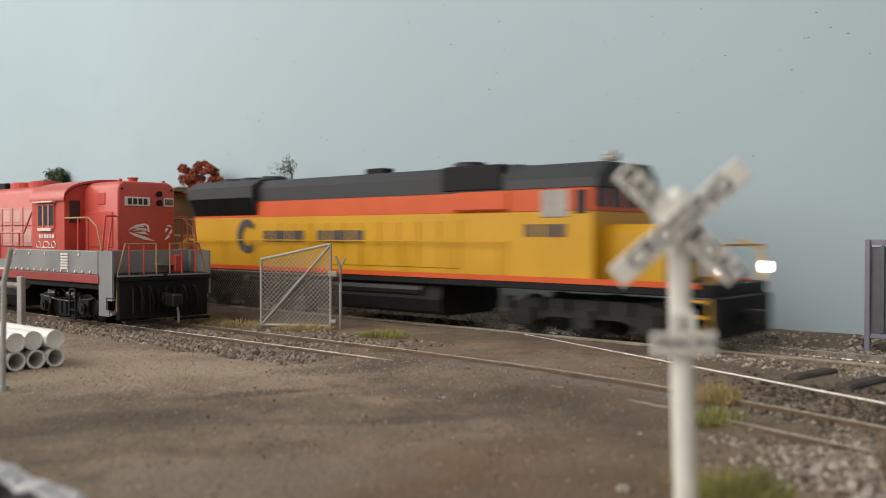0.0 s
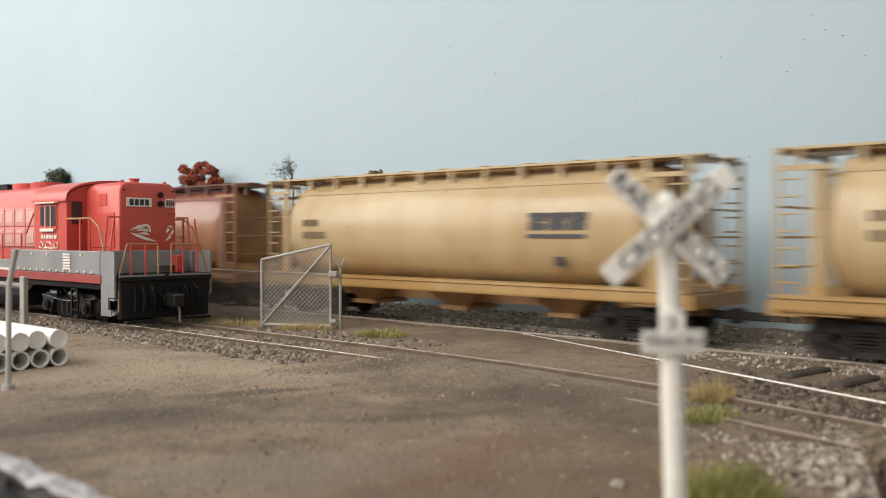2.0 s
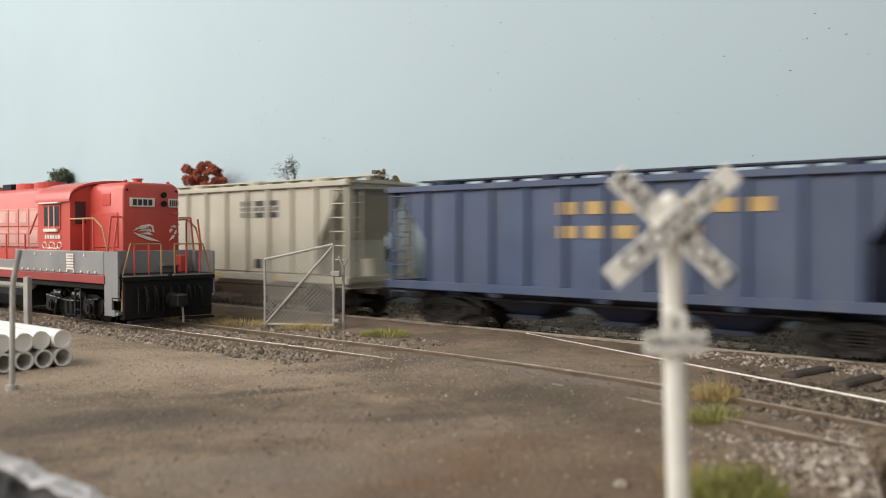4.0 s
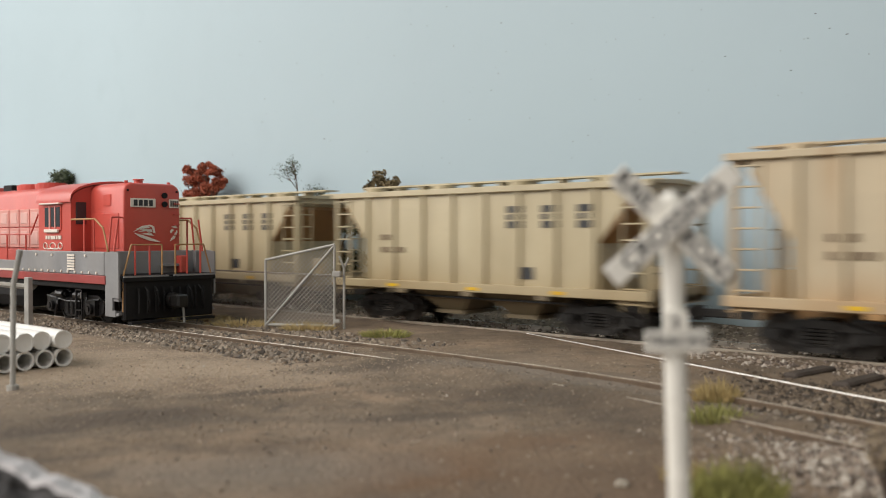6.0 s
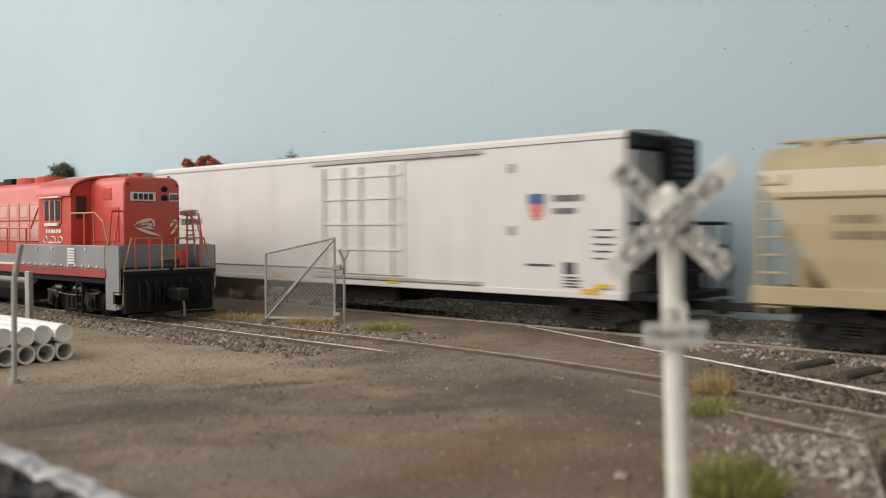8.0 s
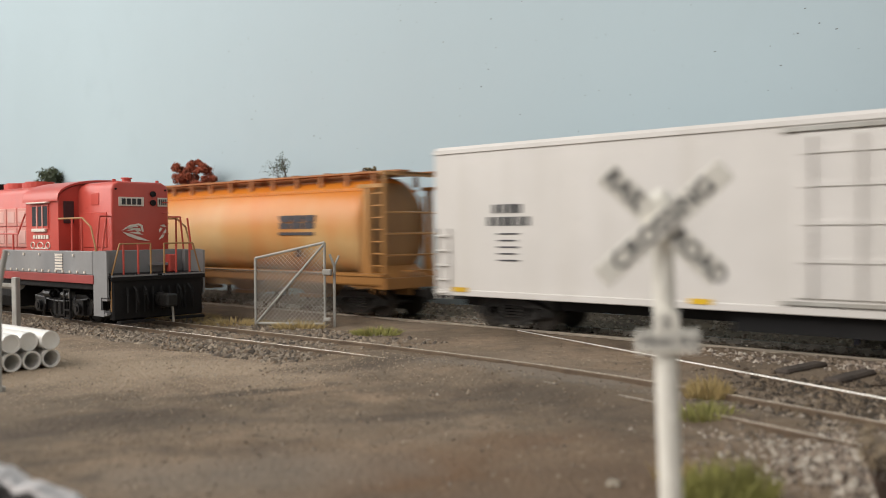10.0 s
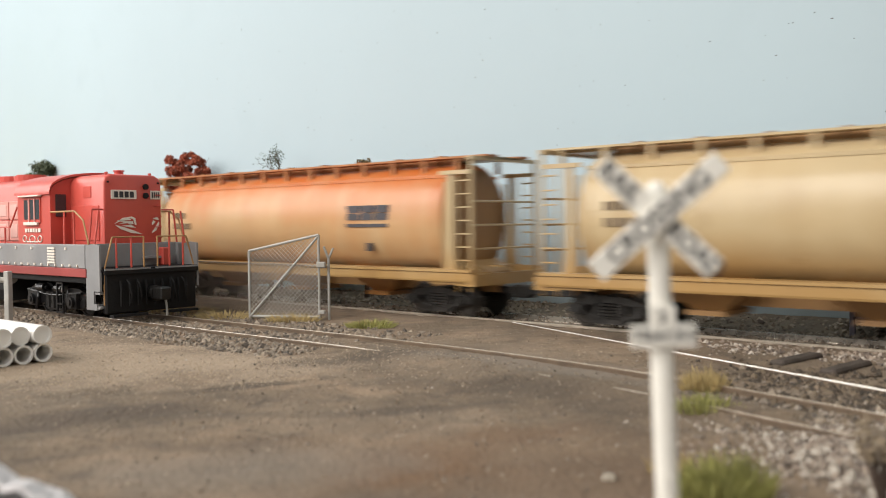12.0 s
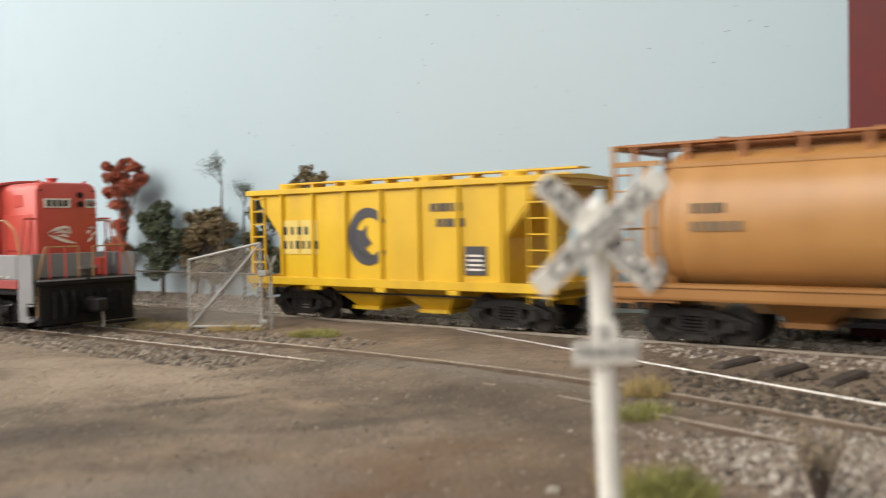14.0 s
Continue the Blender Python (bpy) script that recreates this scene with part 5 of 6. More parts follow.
def cylinder_hopper(label, body="tan", trim="tan", roof="tan_dark", pitch=206.0, logo=True):
    """Round-bodied covered hopper with open end platforms."""
    BODY["k"] = 1.085
    c = car_base("covered_hopper", label, pitch)
    hl = pitch / 2 - 5
    bl = hl - 15
    bm = bmesh.new()
    prof = bow_outline(18.0, 30.5, 17.6, 17.0, 14.2)
    secs = []
    for x, k in ((-bl, 0.9), (-bl + 0.9, 0.965), (-bl + 2.2, 1.0), (bl - 2.2, 1.0), (bl - 0.9, 0.965), (bl, 0.9)):
        secs.append([(x, y * k, 30.5 + (z - 30.5) * k) for y, z in prof])
    loft(bm, secs)
    part("tank", fix(bm), body, c, smooth=True)
    for d in (-1, 1):
        bm = bmesh.new()
        loft(bm, [[(d * (bl - 0.1), y * 0.9, 30.5 + (z - 30.5) * 0.9) for y, z in prof], [(d * (bl + 0.5), y * 0.86, 30.5 + (z - 30.5) * 0.86) for y, z in prof], [(d * (bl + 1.2), y * 0.5, 30.5 + (z - 30.5) * 0.5) for y, z in prof]])
        # brown of the head holds its shade as well as weathering
        part("tank_head", fix(bm), "tan_dark", c, "brown tank end, weathered and darkened as shade", smooth=True)
    # seam bands round the shell
    for x in (-bl * 0.98 + 3, bl * 0.98 - 3):
        bm = bmesh.new()
        loft(bm, [[(x + dx, y * k, 30.5 + (z - 30.5) * k) for y, z in prof] for dx, k in ((-0.5, 1.0), (-0.4, 1.008), (0.4, 1.008), (0.5, 1.0))])
        part("seam_band", fix(bm), body, c, smooth=True)
    for s in (-1, 1):
        bm = bmesh.new()
        prism(bm, [(s * 15.2, 12.0), (s * 18.2, 12.0), (s * 18.4, 12.6), (s * 18.4, 15.0), (s * 18.9, 15.2), (s * 18.9, 16.0), (s * 15.2, 16.2)][::s], -hl + 2, hl - 2)
        part("side_sill", fix(bm), trim, c)
        # roof walk with brackets
        bm = boxes((-hl + 1, hl - 1, s * 8.4 - 3.0, s * 8.4 + 3.0, 49.2, 49.8))
        x = -hl + 5
        while x < hl - 4:
            plate_xz(bm, [(x, 45.0), (x + 1.6, 45.0), (x + 1.4, 49.2), (x + 0.2, 49.2)], s * 10.8 - 0.5, s * 10.8 + 0.5)
            x += 14.6
        part("running_board", fix(bm), body if body == "tan" else roof, c)
        bm = boxes((-bl + 1, bl - 1, s * 13.2 - 0.35, s * 13.2 + 0.35, 43.4, 44.4))
        part("roof_rib", bm, body, c)
    bm = boxes((-bl + 4, bl - 4, -4.2, 4.2, 46.5, 50.2), bevel=0.5)
    n = 8
    for i in range(n):
        x = -bl + 12 + (2 * bl - 24) * i / (n - 1)
        box(bm, x - 0.7, x + 0.7, -4.8, 4.8, 46.5, 50.8)
    part("hatch_trough", bm, roof, c)
    # end frames
    for d in (-1, 1):
        xe = d * (hl - 2)
        bm = bmesh.new()
        box(bm, *sorted((xe - d * 18, xe)), -17.5, 17.5, 11.2, 13.4)
        box(bm, *sorted((xe - d * 1.6, xe + d * 1.2)), -18.2, 18.2, 10.8, 14.6)
        part("end_platform", bm, trim, c)
        bm = bmesh.new()
        for y in (-16.8, 16.8):
            box(bm, *sorted((xe - d * 1.2, xe - d * 0.2)), y - 0.5, y + 0.5, 13, 48.5)
        box(bm, *sorted((xe - d * 1.8, xe)), -17.6, 17.6, 48.0, 49.2)
        for z in (22, 29, 36):
            rod(bm, (xe - d * 0.8, -17.2, z), (xe - d * 0.8, 17.2, z), 0.35, 5)
        for s in (-1, 1):
            rod(bm, (xe - d * 12.5, s * 16.8, 14), (xe - d * 12.5, s * 15.5, 42), 0.6, 5)
            box(bm, *sorted((xe - d * 13.8, xe)), s * 16.8 - 0.5, s * 16.8 + 0.5, 44.0, 45.2)
        box(bm, *sorted((xe - d * 18.6, xe)), -7, 7, 48.6, 49.4)
        part("end_frame", fix(bm), trim, c)
        for q in (-1, 1):
            bm = bmesh.new()
            plate_xz(bm, [(xe - d * 11.5, 14), (xe - d * 7.6, 14), (xe - d * 8.6, 22), (xe - d * 8.6, 45), (xe - d * 11.0, 45)], q * 16.4 - 0.4, q * 16.4 + 0.4)
            # on the rust car the dark roof colour stands in for shade here
            part("corner_plate", fix(bm), roof if body == "rust" else trim, c)
        # slope sheet under the round end
        bm = bmesh.new()
        loft(bm, [[(d * (bl - 3), -13, 20), (d * (bl - 3), 13, 20), (d * (bl - 3), 13, 12.5), (d * (bl - 3), -13, 12.5)],
                  [(d * (bl + 8), -10, 14.5), (d * (bl + 8), 10, 14.5), (d * (bl + 8), 10, 12.5), (d * (bl + 8), -10, 12.5)]])
        part("slope_sheet", fix(bm), trim, c)
        for s in (-1, 1):
            ladder(c, xe - d * 3.6, s * 17.4, 9, 44, 5.0, trim, 9, r=0.3)
        part("brake_step", boxes(sorted((xe - d * 5, xe)) + [-3, 8, 16.4, 16.9]), trim, c)
        rail_truck(c, d * (hl - 22))
        coupler(c, d * pitch / 2, d)
    # discharge gates
    for x in (-44, 0, 44):
        bm = bmesh.new()
        loft(bm, [[(x - 14, -12, 14.5), (x + 14, -12, 14.5), (x + 14, 12, 14.5), (x - 14, 12, 14.5)], [(x - 4.5, -6.5, 6.6), (x + 4.5, -6.5, 6.6), (x + 4.5, 6.5, 6.6), (x - 4.5, 6.5, 6.6)]])
        box(bm, x - 5.5, x + 5.5, -9.0, 9.0, 5.4, 6.8)
        part("discharge_gate", fix(bm), "rust_roof" if body == "rust" else "orange_plain" if body.startswith("orange") else "tan_dark", c)
    part("centre_sill", boxes((-hl + 4, hl - 4, -2.5, 2.5, 8, 12)), "tan_dark", c)
    if logo:
        ink = "mark_brown" if body == "rust" else "navy_mark"
        if body != "rust":
            for k, lean in enumerate((0.0, 0.7, 1.0)):
                x = 38.4 + k * 7.0
                bm = bmesh.new()
                plate_xz(bm, [(x + 1.0, 33.3), (x + 6.4, 33.3), (x + 6.8, 35.6), (x + lean, 35.6), (x, 34.6)], -18.27, -17.9)
                plate_xz(bm, [(x, 30.9), (x + 6.0, 30.9), (x + 6.4, 32.7), (x + 5.0 * lean, 33.2), (x + 0.2, 33.2)], -18.27, -17.9)
                part("company_mark", fix(bm), ink, c, "dark company mark as plain blocks")
        bars(c, "underline", 37.9, -18.15, 28.7, [(0, 20.5, 0, 1.0)] if body != "rust" else [(0, 18, 0, 0.5), (1.2, 17, 2.1, 2.6)], ink)
        marks(c, "reporting_mark", -bl + 9, -18.1, 32.6, 4, 2.0, 2.2, "mark_brown", "faint brown lettering as bars")
        marks(c, "reporting_mark", -bl + 9, -18.1, 28.4, 6, 1.9, 2.2, "mark_brown", "faint brown lettering as bars")
        bars(c, "data_plate", 48, -18.0, 21, [(0, 3, 0, 2.6)], "black_ink")
    return c


def hatch_roof(c, hl, z, material, n=4, w=9.0):
    bm = boxes((-hl + 1, hl - 1, -3.2, 3.2, z + 2.0, z + 2.5))
    for i in range(int(hl / 6)):
        x = -hl + 6 + i * 12
        box(bm, x, x + 1, -3, 3, z - 0.4, z + 2.1)
    part("running_board", bm, material, c)
    for i in range(n):
        for s in (-1, 1):
            x = -hl + hl / n + i * 2 * hl / n
            bm = bmesh.new()
            rod(bm, (x, s * w, z - 0.8), (x, s * w, z + 1.3), 3.4, 14)
            box(bm, x - 4.2, x + 4.2, s * w - 0.6, s * w + 0.6, z + 1.2, z + 1.8)
            part("hatch", fix(bm), material, c)


def ribbed_hopper(label, body, pitch, height=47.0, ribs=9, under=None, marks="navy_mark", roof=None, lift=1.07, reach=REAR):
    """Rib-sided covered hopper with sloping ends, ladders and bay chutes."""
    BODY["k"] = lift
    c = car_base("covered_hopper", label, pitch)
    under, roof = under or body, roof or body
    hl = pitch / 2 - 6
    bl = hl - 3
    hw, z0, z1 = 17.2, 14.0, height - 1.9
    cut = 14.0
    bm = bmesh.new()
    plate_xz(bm, [(-bl + cut, z0), (bl - cut, z0), (bl - cut, z0 + 14), (bl - 3, z1 - 3), (bl - 3, z1), (-bl + 3, z1), (-bl + 3, z1 - 3), (-bl + cut, z0 + 14)], -hw, hw)
    part("hopper_body", fix(bm), body, c)
    bm = bmesh.new()
    prism(bm, [(-hw - 0.8, z1 - 0.5), (hw + 0.8, z1 - 0.5), (hw + 0.8, z1 + 0.1), (0, z1 + 0.9), (-hw - 0.8, z1 + 0.1)], -hl, hl)
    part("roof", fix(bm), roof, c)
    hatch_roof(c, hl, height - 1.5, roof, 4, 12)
    for s in (-1, 1):
        part("side_sill", boxes((-hl, hl, s * 17.6 - 1.0, s * 17.6 + 1.0, 12.2, 15.0), bevel=0.2), body, c)
        part("top_chord", boxes((-hl, hl, s * 17.8 - 0.8, s * 17.8 + 0.8, z1 - 1.6, z1 + 0.2), bevel=0.2), body, c)
        rib = None
        for i in range(ribs):
            x = (-bl + cut + 1.5) + (2 * (bl - cut) - 3) * i / (ribs - 1)
            if rib is None:
                rib = part("rib", boxes((-0.6, 0.6, -0.7, 0.7, 15.0, z1 - 1.6), bevel=0.25), body, c, m=at(x, s * (hw + 0.6), 0)).data
            else:
                shared("rib", rib, c, at(x, s * (hw + 0.6), 0))
    for d in (-1, 1):
        xe = d * (hl - 1)
        bm = bmesh.new()
        for s in (-1, 1):
            box(bm, *sorted((xe - d * 1.4, xe)), s * 16.6 - 0.8, s * 16.6 + 0.8, 11, z1)
        box(bm, *sorted((xe - d * 1.4, xe)), -17, 17, z1 - 2.4, z1)
        box(bm, *sorted((xe - d * 1.4, xe)), -17.4, 17.4, 10.6, 15)
        box(bm, *sorted((xe - d * 12, xe)), -16, 16, 11, 13)
        part("end_frame", bm, body, c)
        bm = bmesh.new()
        plate_xz(bm, [(d * (bl - cut - 1), 27.5), (d * (bl - 3.2), z1 - 3.5), (d * (bl - 3.2), z1 - 4.6), (d * (bl - cut - 1), 26.2)], -hw + 0.5, hw - 0.5)
        # darker colour paints the shade on the end slope
        part("slope_sheet", fix(bm), "tan_dark" if body.startswith("beige") else under, c)
        for s in (-1, 1):
            ladder(c, xe - d * 5, s * 17.6, 9, z1 - 0.5, 6.6, body, 8, r=0.3)
            ladder(c, xe + d * 0.4, s * 13, 13, z1, 5.0, body, 7, along="y", r=0.28)
        bm = bmesh.new()
        rod(bm, (xe - d * 6, 0, 13), (xe - d * 6, 0, 21), 3.4, 12)
        part("brake_gear", fix(bm), body, c)
        rail_truck(c, d * (hl - 21))
        coupler(c, d * pitch / 2, d, reach)
    nb = 2 if pitch < 170 else 3
    for i in range(nb):
        w = (2 * (hl - 36)) / nb
        x = -(hl - 36) + w * (i + 0.5)
        bm = bmesh.new()
        loft(bm, [[(x - w / 2, -15.5, 13.5), (x + w / 2, -15.5, 13.5), (x + w / 2, 15.5, 13.5), (x - w / 2, 15.5, 13.5)], [(x - 5, -8, 5), (x + 5, -8, 5), (x + 5, 8, 5), (x - 5, 8, 5)]])
        box(bm, x - 6, x + 6, -9.5, 9.5, 4.0, 5.2)
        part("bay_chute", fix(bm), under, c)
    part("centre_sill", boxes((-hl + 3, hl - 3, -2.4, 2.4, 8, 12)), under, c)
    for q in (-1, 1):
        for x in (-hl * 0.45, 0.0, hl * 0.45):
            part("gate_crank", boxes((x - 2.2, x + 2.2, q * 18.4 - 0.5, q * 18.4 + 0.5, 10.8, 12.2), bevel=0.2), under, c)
        part("brake_rod", boxes((-hl + 30, hl - 30, q * 13.0 - 0.3, q * 13.0 + 0.3, 9.6, 10.2)), "truck", c)
    return c, hl, bl, z1


def plain_marks(c, hl, z1, ink, ribs_w):
    """Company letters between ribs and two rows of small bars."""
    for i in range(3):
        x = hl * 0.12 + 7.6 + i * ribs_w
        for dz, h in ((0.0, 1.9), (2.4, 1.5), (4.4, 1.9)):
            bars(c, "company_mark", x, -17.35, z1 - 12.0 + dz, [(0.2 * (i == 1), 6.2, 0, h)] if dz != 2.4 else [(0, 2.2, 0, h), (4.0, 6.2, 0, h)], ink, "dark lettering as plain bars")
    for z, n in ((28.0, 3), (24.0, 5)):
        marks(c, "reporting_mark", -hl * 0.62, -17.35, z, n, 2.2, 1.8, "mark_brown", "faint brown lettering as bars")
    bars(c, "data_plate", hl * 0.32, -17.35, 17, [(0, 4.5, 0, 3.4)], ink)
    for x in (-hl * 0.55, hl * 0.0, hl * 0.5):
        bars(c, "reflector", x, -18.65, 12.9, [(0, 5, 0, 1.0)], "yellow")


def teardrop_hopper(label, pitch):
    """Smooth-sided covered hopper with tapering ends."""
    BODY["k"] = 1.1
    c = car_base("covered_hopper", label, pitch)
    hl = pitch / 2 - 6
    bm = bmesh.new()
    prof = [(-17.6, 15), (17.6, 15), (18.2, 22), (18.4, 30), (18.0, 37), (16.6, 42), (13.5, 45.5), (9, 47.5), (-9, 47.5), (-13.5, 45.5), (-16.6, 42), (-18.0, 37), (-18.4, 30), (-18.2, 22)]
    ins = {z: max(0.0, (40 - z)) * 0.72 for _, z in prof}
    loft(bm, [[(-hl + 1 + ins[z], y, z) for y, z in prof], [(hl - 1 - ins[z], y, z) for y, z in prof]])
    part("hopper_body", fix(bm), "cream", c, smooth=False)
    hatch_roof(c, hl, 47.2, "cream", 5, 7)
    for s in (-1, 1):
        part("side_sill", boxes((-hl, hl, s * 17.9 - 0.9, s * 17.9 + 0.9, 11.6, 16.0), bevel=0.2), "cream", c)
        part("panel_seam", boxes((-hl + 6, hl - 6, s * 18.3 - 0.3, s * 18.3 + 0.12, 35.6, 35.95)), "beige_shade_seam", c)
    for d in (-1, 1):
        xe = d * (hl - 1)
        bm = bmesh.new()
        for s in (-1, 1):
            box(bm, *sorted((xe - d * 1.4, xe)), s * 16.6 - 0.8, s * 16.6 + 0.8, 11, 41)
            rod(bm, (xe - d * 12, s * 16.4, 13), (xe - d * 5, s * 16.4, 36), 0.7, 5)
        box(bm, *sorted((xe - d * 1.4, xe)), -17.4, 17.4, 10.6, 15.5)
        box(bm, *sorted((xe - d * 14, xe)), -16, 16, 11, 13)
        part("end_frame", fix(bm), "cream", c)
        for s in (-1, 1):
            ladder(c, xe - d * 4, s * 17.6, 9, 41, 5.5, "cream", 8)
        bm = bmesh.new()
        rod(bm, (xe - d * 7, 0, 13), (xe - d * 7, 0, 22), 3.6, 12)
        part("brake_gear", fix(bm), "cream", c)
        rail_truck(c, d * (hl - 22))
        coupler(c, d * pitch / 2, d)
    for x in (-18, 18):
        bm = bmesh.new()
        loft(bm, [[(x - 15, -15, 14.5), (x + 15, -15, 14.5), (x + 15, 15, 14.5), (x - 15, 15, 14.5)], [(x - 5, -8, 5), (x + 5, -8, 5), (x + 5, 8, 5), (x - 5, 8, 5)]])
        part("bay_chute", fix(bm), "cream", c)
    part("centre_sill", boxes((-hl + 3, hl - 3, -2.4, 2.4, 8, 12)), "black_frame", c)
    marks(c, "company_mark", 24, -18.4, 31, 3, 4.2, 4.6, "navy_mark", "dark blue company mark as plain blocks", gap=0.4, kinds=(0, 1, 2))
    bars(c, "underline", 23.6, -18.4, 29.2, [(0, 14, 0, 0.8)], "navy_mark")
    marks(c, "reporting_mark", -hl + 20, -18.3, 30, 5, 1.8, 1.8, "mark_brown", "faint brown lettering as bars")
    marks(c, "reporting_mark", -hl + 20, -18.3, 26.6, 7, 1.8, 1.8, "mark_brown", "faint brown lettering as bars")
    bars(c, "data_plate", 22, -18.0, 19, [(0, 3.5, 0, 2.6)], "black_ink")
    return c


def reefer(label, pitch):
    """Long white refrigerator car with a black machinery end and a plug door."""
    BODY["k"] = 1.125
    c = car_base("refrigerator_car", label, pitch)
    hl = pitch / 2 - 9
    nose = hl - 12.5
    bm = bmesh.new()
    prism(bm, [(-18.4, 11.0), (18.4, 11.0), (18.4, 52.0), (17.6, 53.2), (0, 54.4), (-17.6, 53.2), (-18.4, 52.0)], -hl, nose)
    part("body", fix(bm), "white_car", c)
    part("roof_edge", boxes((-hl - 0.3, nose + 0.3, -18.9, -18.1, 51.2, 52.3), (-hl - 0.3, nose + 0.3, 18.1, 18.9, 51.2, 52.3)), "white_car", c)
    part("sill", boxes((-hl, nose, -18.8, -17.6, 10.2, 12.2), (-hl, nose, 17.6, 18.8, 10.2, 12.2), bevel=0.2), "white_car", c)
    # machinery end
    part("cooling_unit", boxes((nose, nose + 5.5, -2.0, 15.5, 39, 52.4), bevel=0.9), "black_frame", c, "black refrigeration unit with louvres")
    part("top_cowl", boxes((nose, nose + 3.2, -18.2, -2.2, 48.6, 52.4), bevel=0.5), "black_frame", c)
    part("unit_panel", boxes((nose, nose + 2.5, -17.2, 17.2, 24, 38.8), bevel=0.5), "loco_silver", c)
    part("unit_panel", boxes((nose, nose + 2.2, -17.2, -2.2, 38.8, 48.4), bevel=0.3), "loco_silver", c)
    for i in range(6):
        part("louvre", boxes((nose + 5.3, nose + 6.0, 0, 14, 40.2 + i * 2.0, 41.3 + i * 2.0)), "roof_grey", c)
    part("end_platform", boxes((nose, hl + 2, -17.8, 17.8, 10.4, 12.4)), "black_frame", c, "black end platform")
    part("fuel_box", boxes((nose + 2, nose + 10, -9, 9, 12.4, 24), bevel=0.4), "black_frame", c)
    for q in (-1, 1):
        for x in (nose + 3, nose + 8, hl + 1):
            bm = bmesh.new()
            rod(bm, (x, q * 17.2, 12), (x, q * 17.2, 30), 0.5, 5)
            part("railing_post", fix(bm), "black_frame", c)
    for z in (18, 24, 30):
        bm = bmesh.new()
        tube(bm, [(nose + 1, -17.2, z), (hl + 1, -17.2, z), (hl + 1, 17.2, z), (nose + 1, 17.2, z)], 0.5, 5)
        part("railing_bar", fix(bm), "black_frame", c)
    # plug door
    part("plug_door", boxes((-13, 32, -19.0, -18.2, 14, 49.5), bevel=0.4), "white_car", c)
    bm = bmesh.new()
    for x in (-9, 2, 11, 27):
        rod(bm, (x, -19.7, 15), (x, -19.7, 48.5), 0.5, 5)
    for z in (22, 30, 38, 45):
        box(bm, -11.5, 30.5, -19.4, -18.9, z, z + 0.9)
    part("door_bar", fix(bm), "white_car", c)
    for z in (12.6, 49.8):
        part("door_track", boxes((-16, 66, -19.4, -18.3, z, z + 0.9)), "galv", c)
    bars(c, "company_shield", nose - 33, -18.5, 31, [(0, 5.5, 2.2, 6.2), (0.6, 4.9, 0.9, 2.2), (1.6, 3.9, 0, 0.9)], "shield_red", "red and blue shield mark")
    bars(c, "company_shield", nose - 33, -18.6, 35.4, [(-0.2, 5.7, 0, 2.6)], "shield_blue")
    marks(c, "company_mark", nose - 24, -18.5, 35.8, 6, 1.4, 1.7, "navy_mark", "small dark lettering as bars")
    marks(c, "company_mark", nose - 24, -18.5, 32.6, 5, 1.4, 1.5, "navy_mark", "small dark lettering as bars")
    for z in (27.0, 44.0):
        bars(c, "placard_board", nose - 41, -18.5, z, [(0, 2.6, 0, 2.4)], "loco_silver", "grey placard square")
    bars(c, "data_plate", nose - 20.5, -18.5, 17.0, [(0, 4.2, 0, 3.0)], "navy_mark", "dark data panel")
    bars(c, "data_line", nose - 34, -18.5, 18.8, [(0, 9.5, 0, 0.6)], "navy_mark")
    for i in range(4):
        bars(c, "data_line", nose - 20.5, -18.5, 13.2 + i * 0.9, [(0, 6.0 - i % 2, 0, 0.4)], "navy_mark")
    bars(c, "reflector", nose - 9.5, -18.95, 13.4, [(0, 5, 0, 1.2)], "yellow")
    for i in range(5):
        bars(c, "data_line", nose - 10, -18.5, 21 + i * 1.8, [(0, 6.5, 0, 0.4)], "navy_mark")
        bars(c, "data_line", -hl + 26, -18.5, 21 + i * 1.8, [(0, 8 - i % 2, 0, 0.4)], "navy_mark")
    marks(c, "reporting_mark", -hl + 24, -18.5, 34, 4, 2.6, 2.4, "roof_grey", "dark lettering as bars")
    marks(c, "reporting_mark", -hl + 22, -18.5, 30.6, 6, 2.4, 2.4, "roof_grey", "dark lettering as bars")
    for x in (-hl + 8, -40, 24, nose - 14):
        bars(c, "reflector", x, -18.95, 11.6, [(0, 6, 0, 1.4)], "yellow")
    part("underframe", boxes((-hl + 4, hl - 4, -8, 8, 6.5, 11), (-30, 25, -15, 15, 5, 10.5)), "black_frame", c)
    for d in (-1, 1):
        rail_truck(c, d * (hl - 26))
        coupler(c, d * pitch / 2, d)
    ladder(c, -hl + 4, -19.0, 9, 30, 5, "white_car", 5)
    return c


def crescent(bm, x, y, z, r_out, r_in, shift, n=28, gap=0.7):
    """A C-shaped disc with an open mouth at its +x side, plate thickness along y."""
    a0, a1 = gap, 2 * math.pi - gap
    outer, inner = [], []
    for i in range(n + 1):
        a = a0 + (a1 - a0) * i / n
        outer.append((x + r_out * math.cos(a), z + r_out * math.sin(a)))
        inner.append((x + shift + r_in * math.cos(a), z + r_in * math.sin(a)))
    for i in range(n):
        q = [outer[i], outer[i + 1], inner[i + 1], inner[i]]
        f = [bm.verts.new((px, y, pz)) for px, pz in q]
        bm.faces.new(f)
        g = [bm.verts.new((px, y + 0.25, pz)) for px, pz in q]
        bm.faces.new(g[::-1])
    return bm


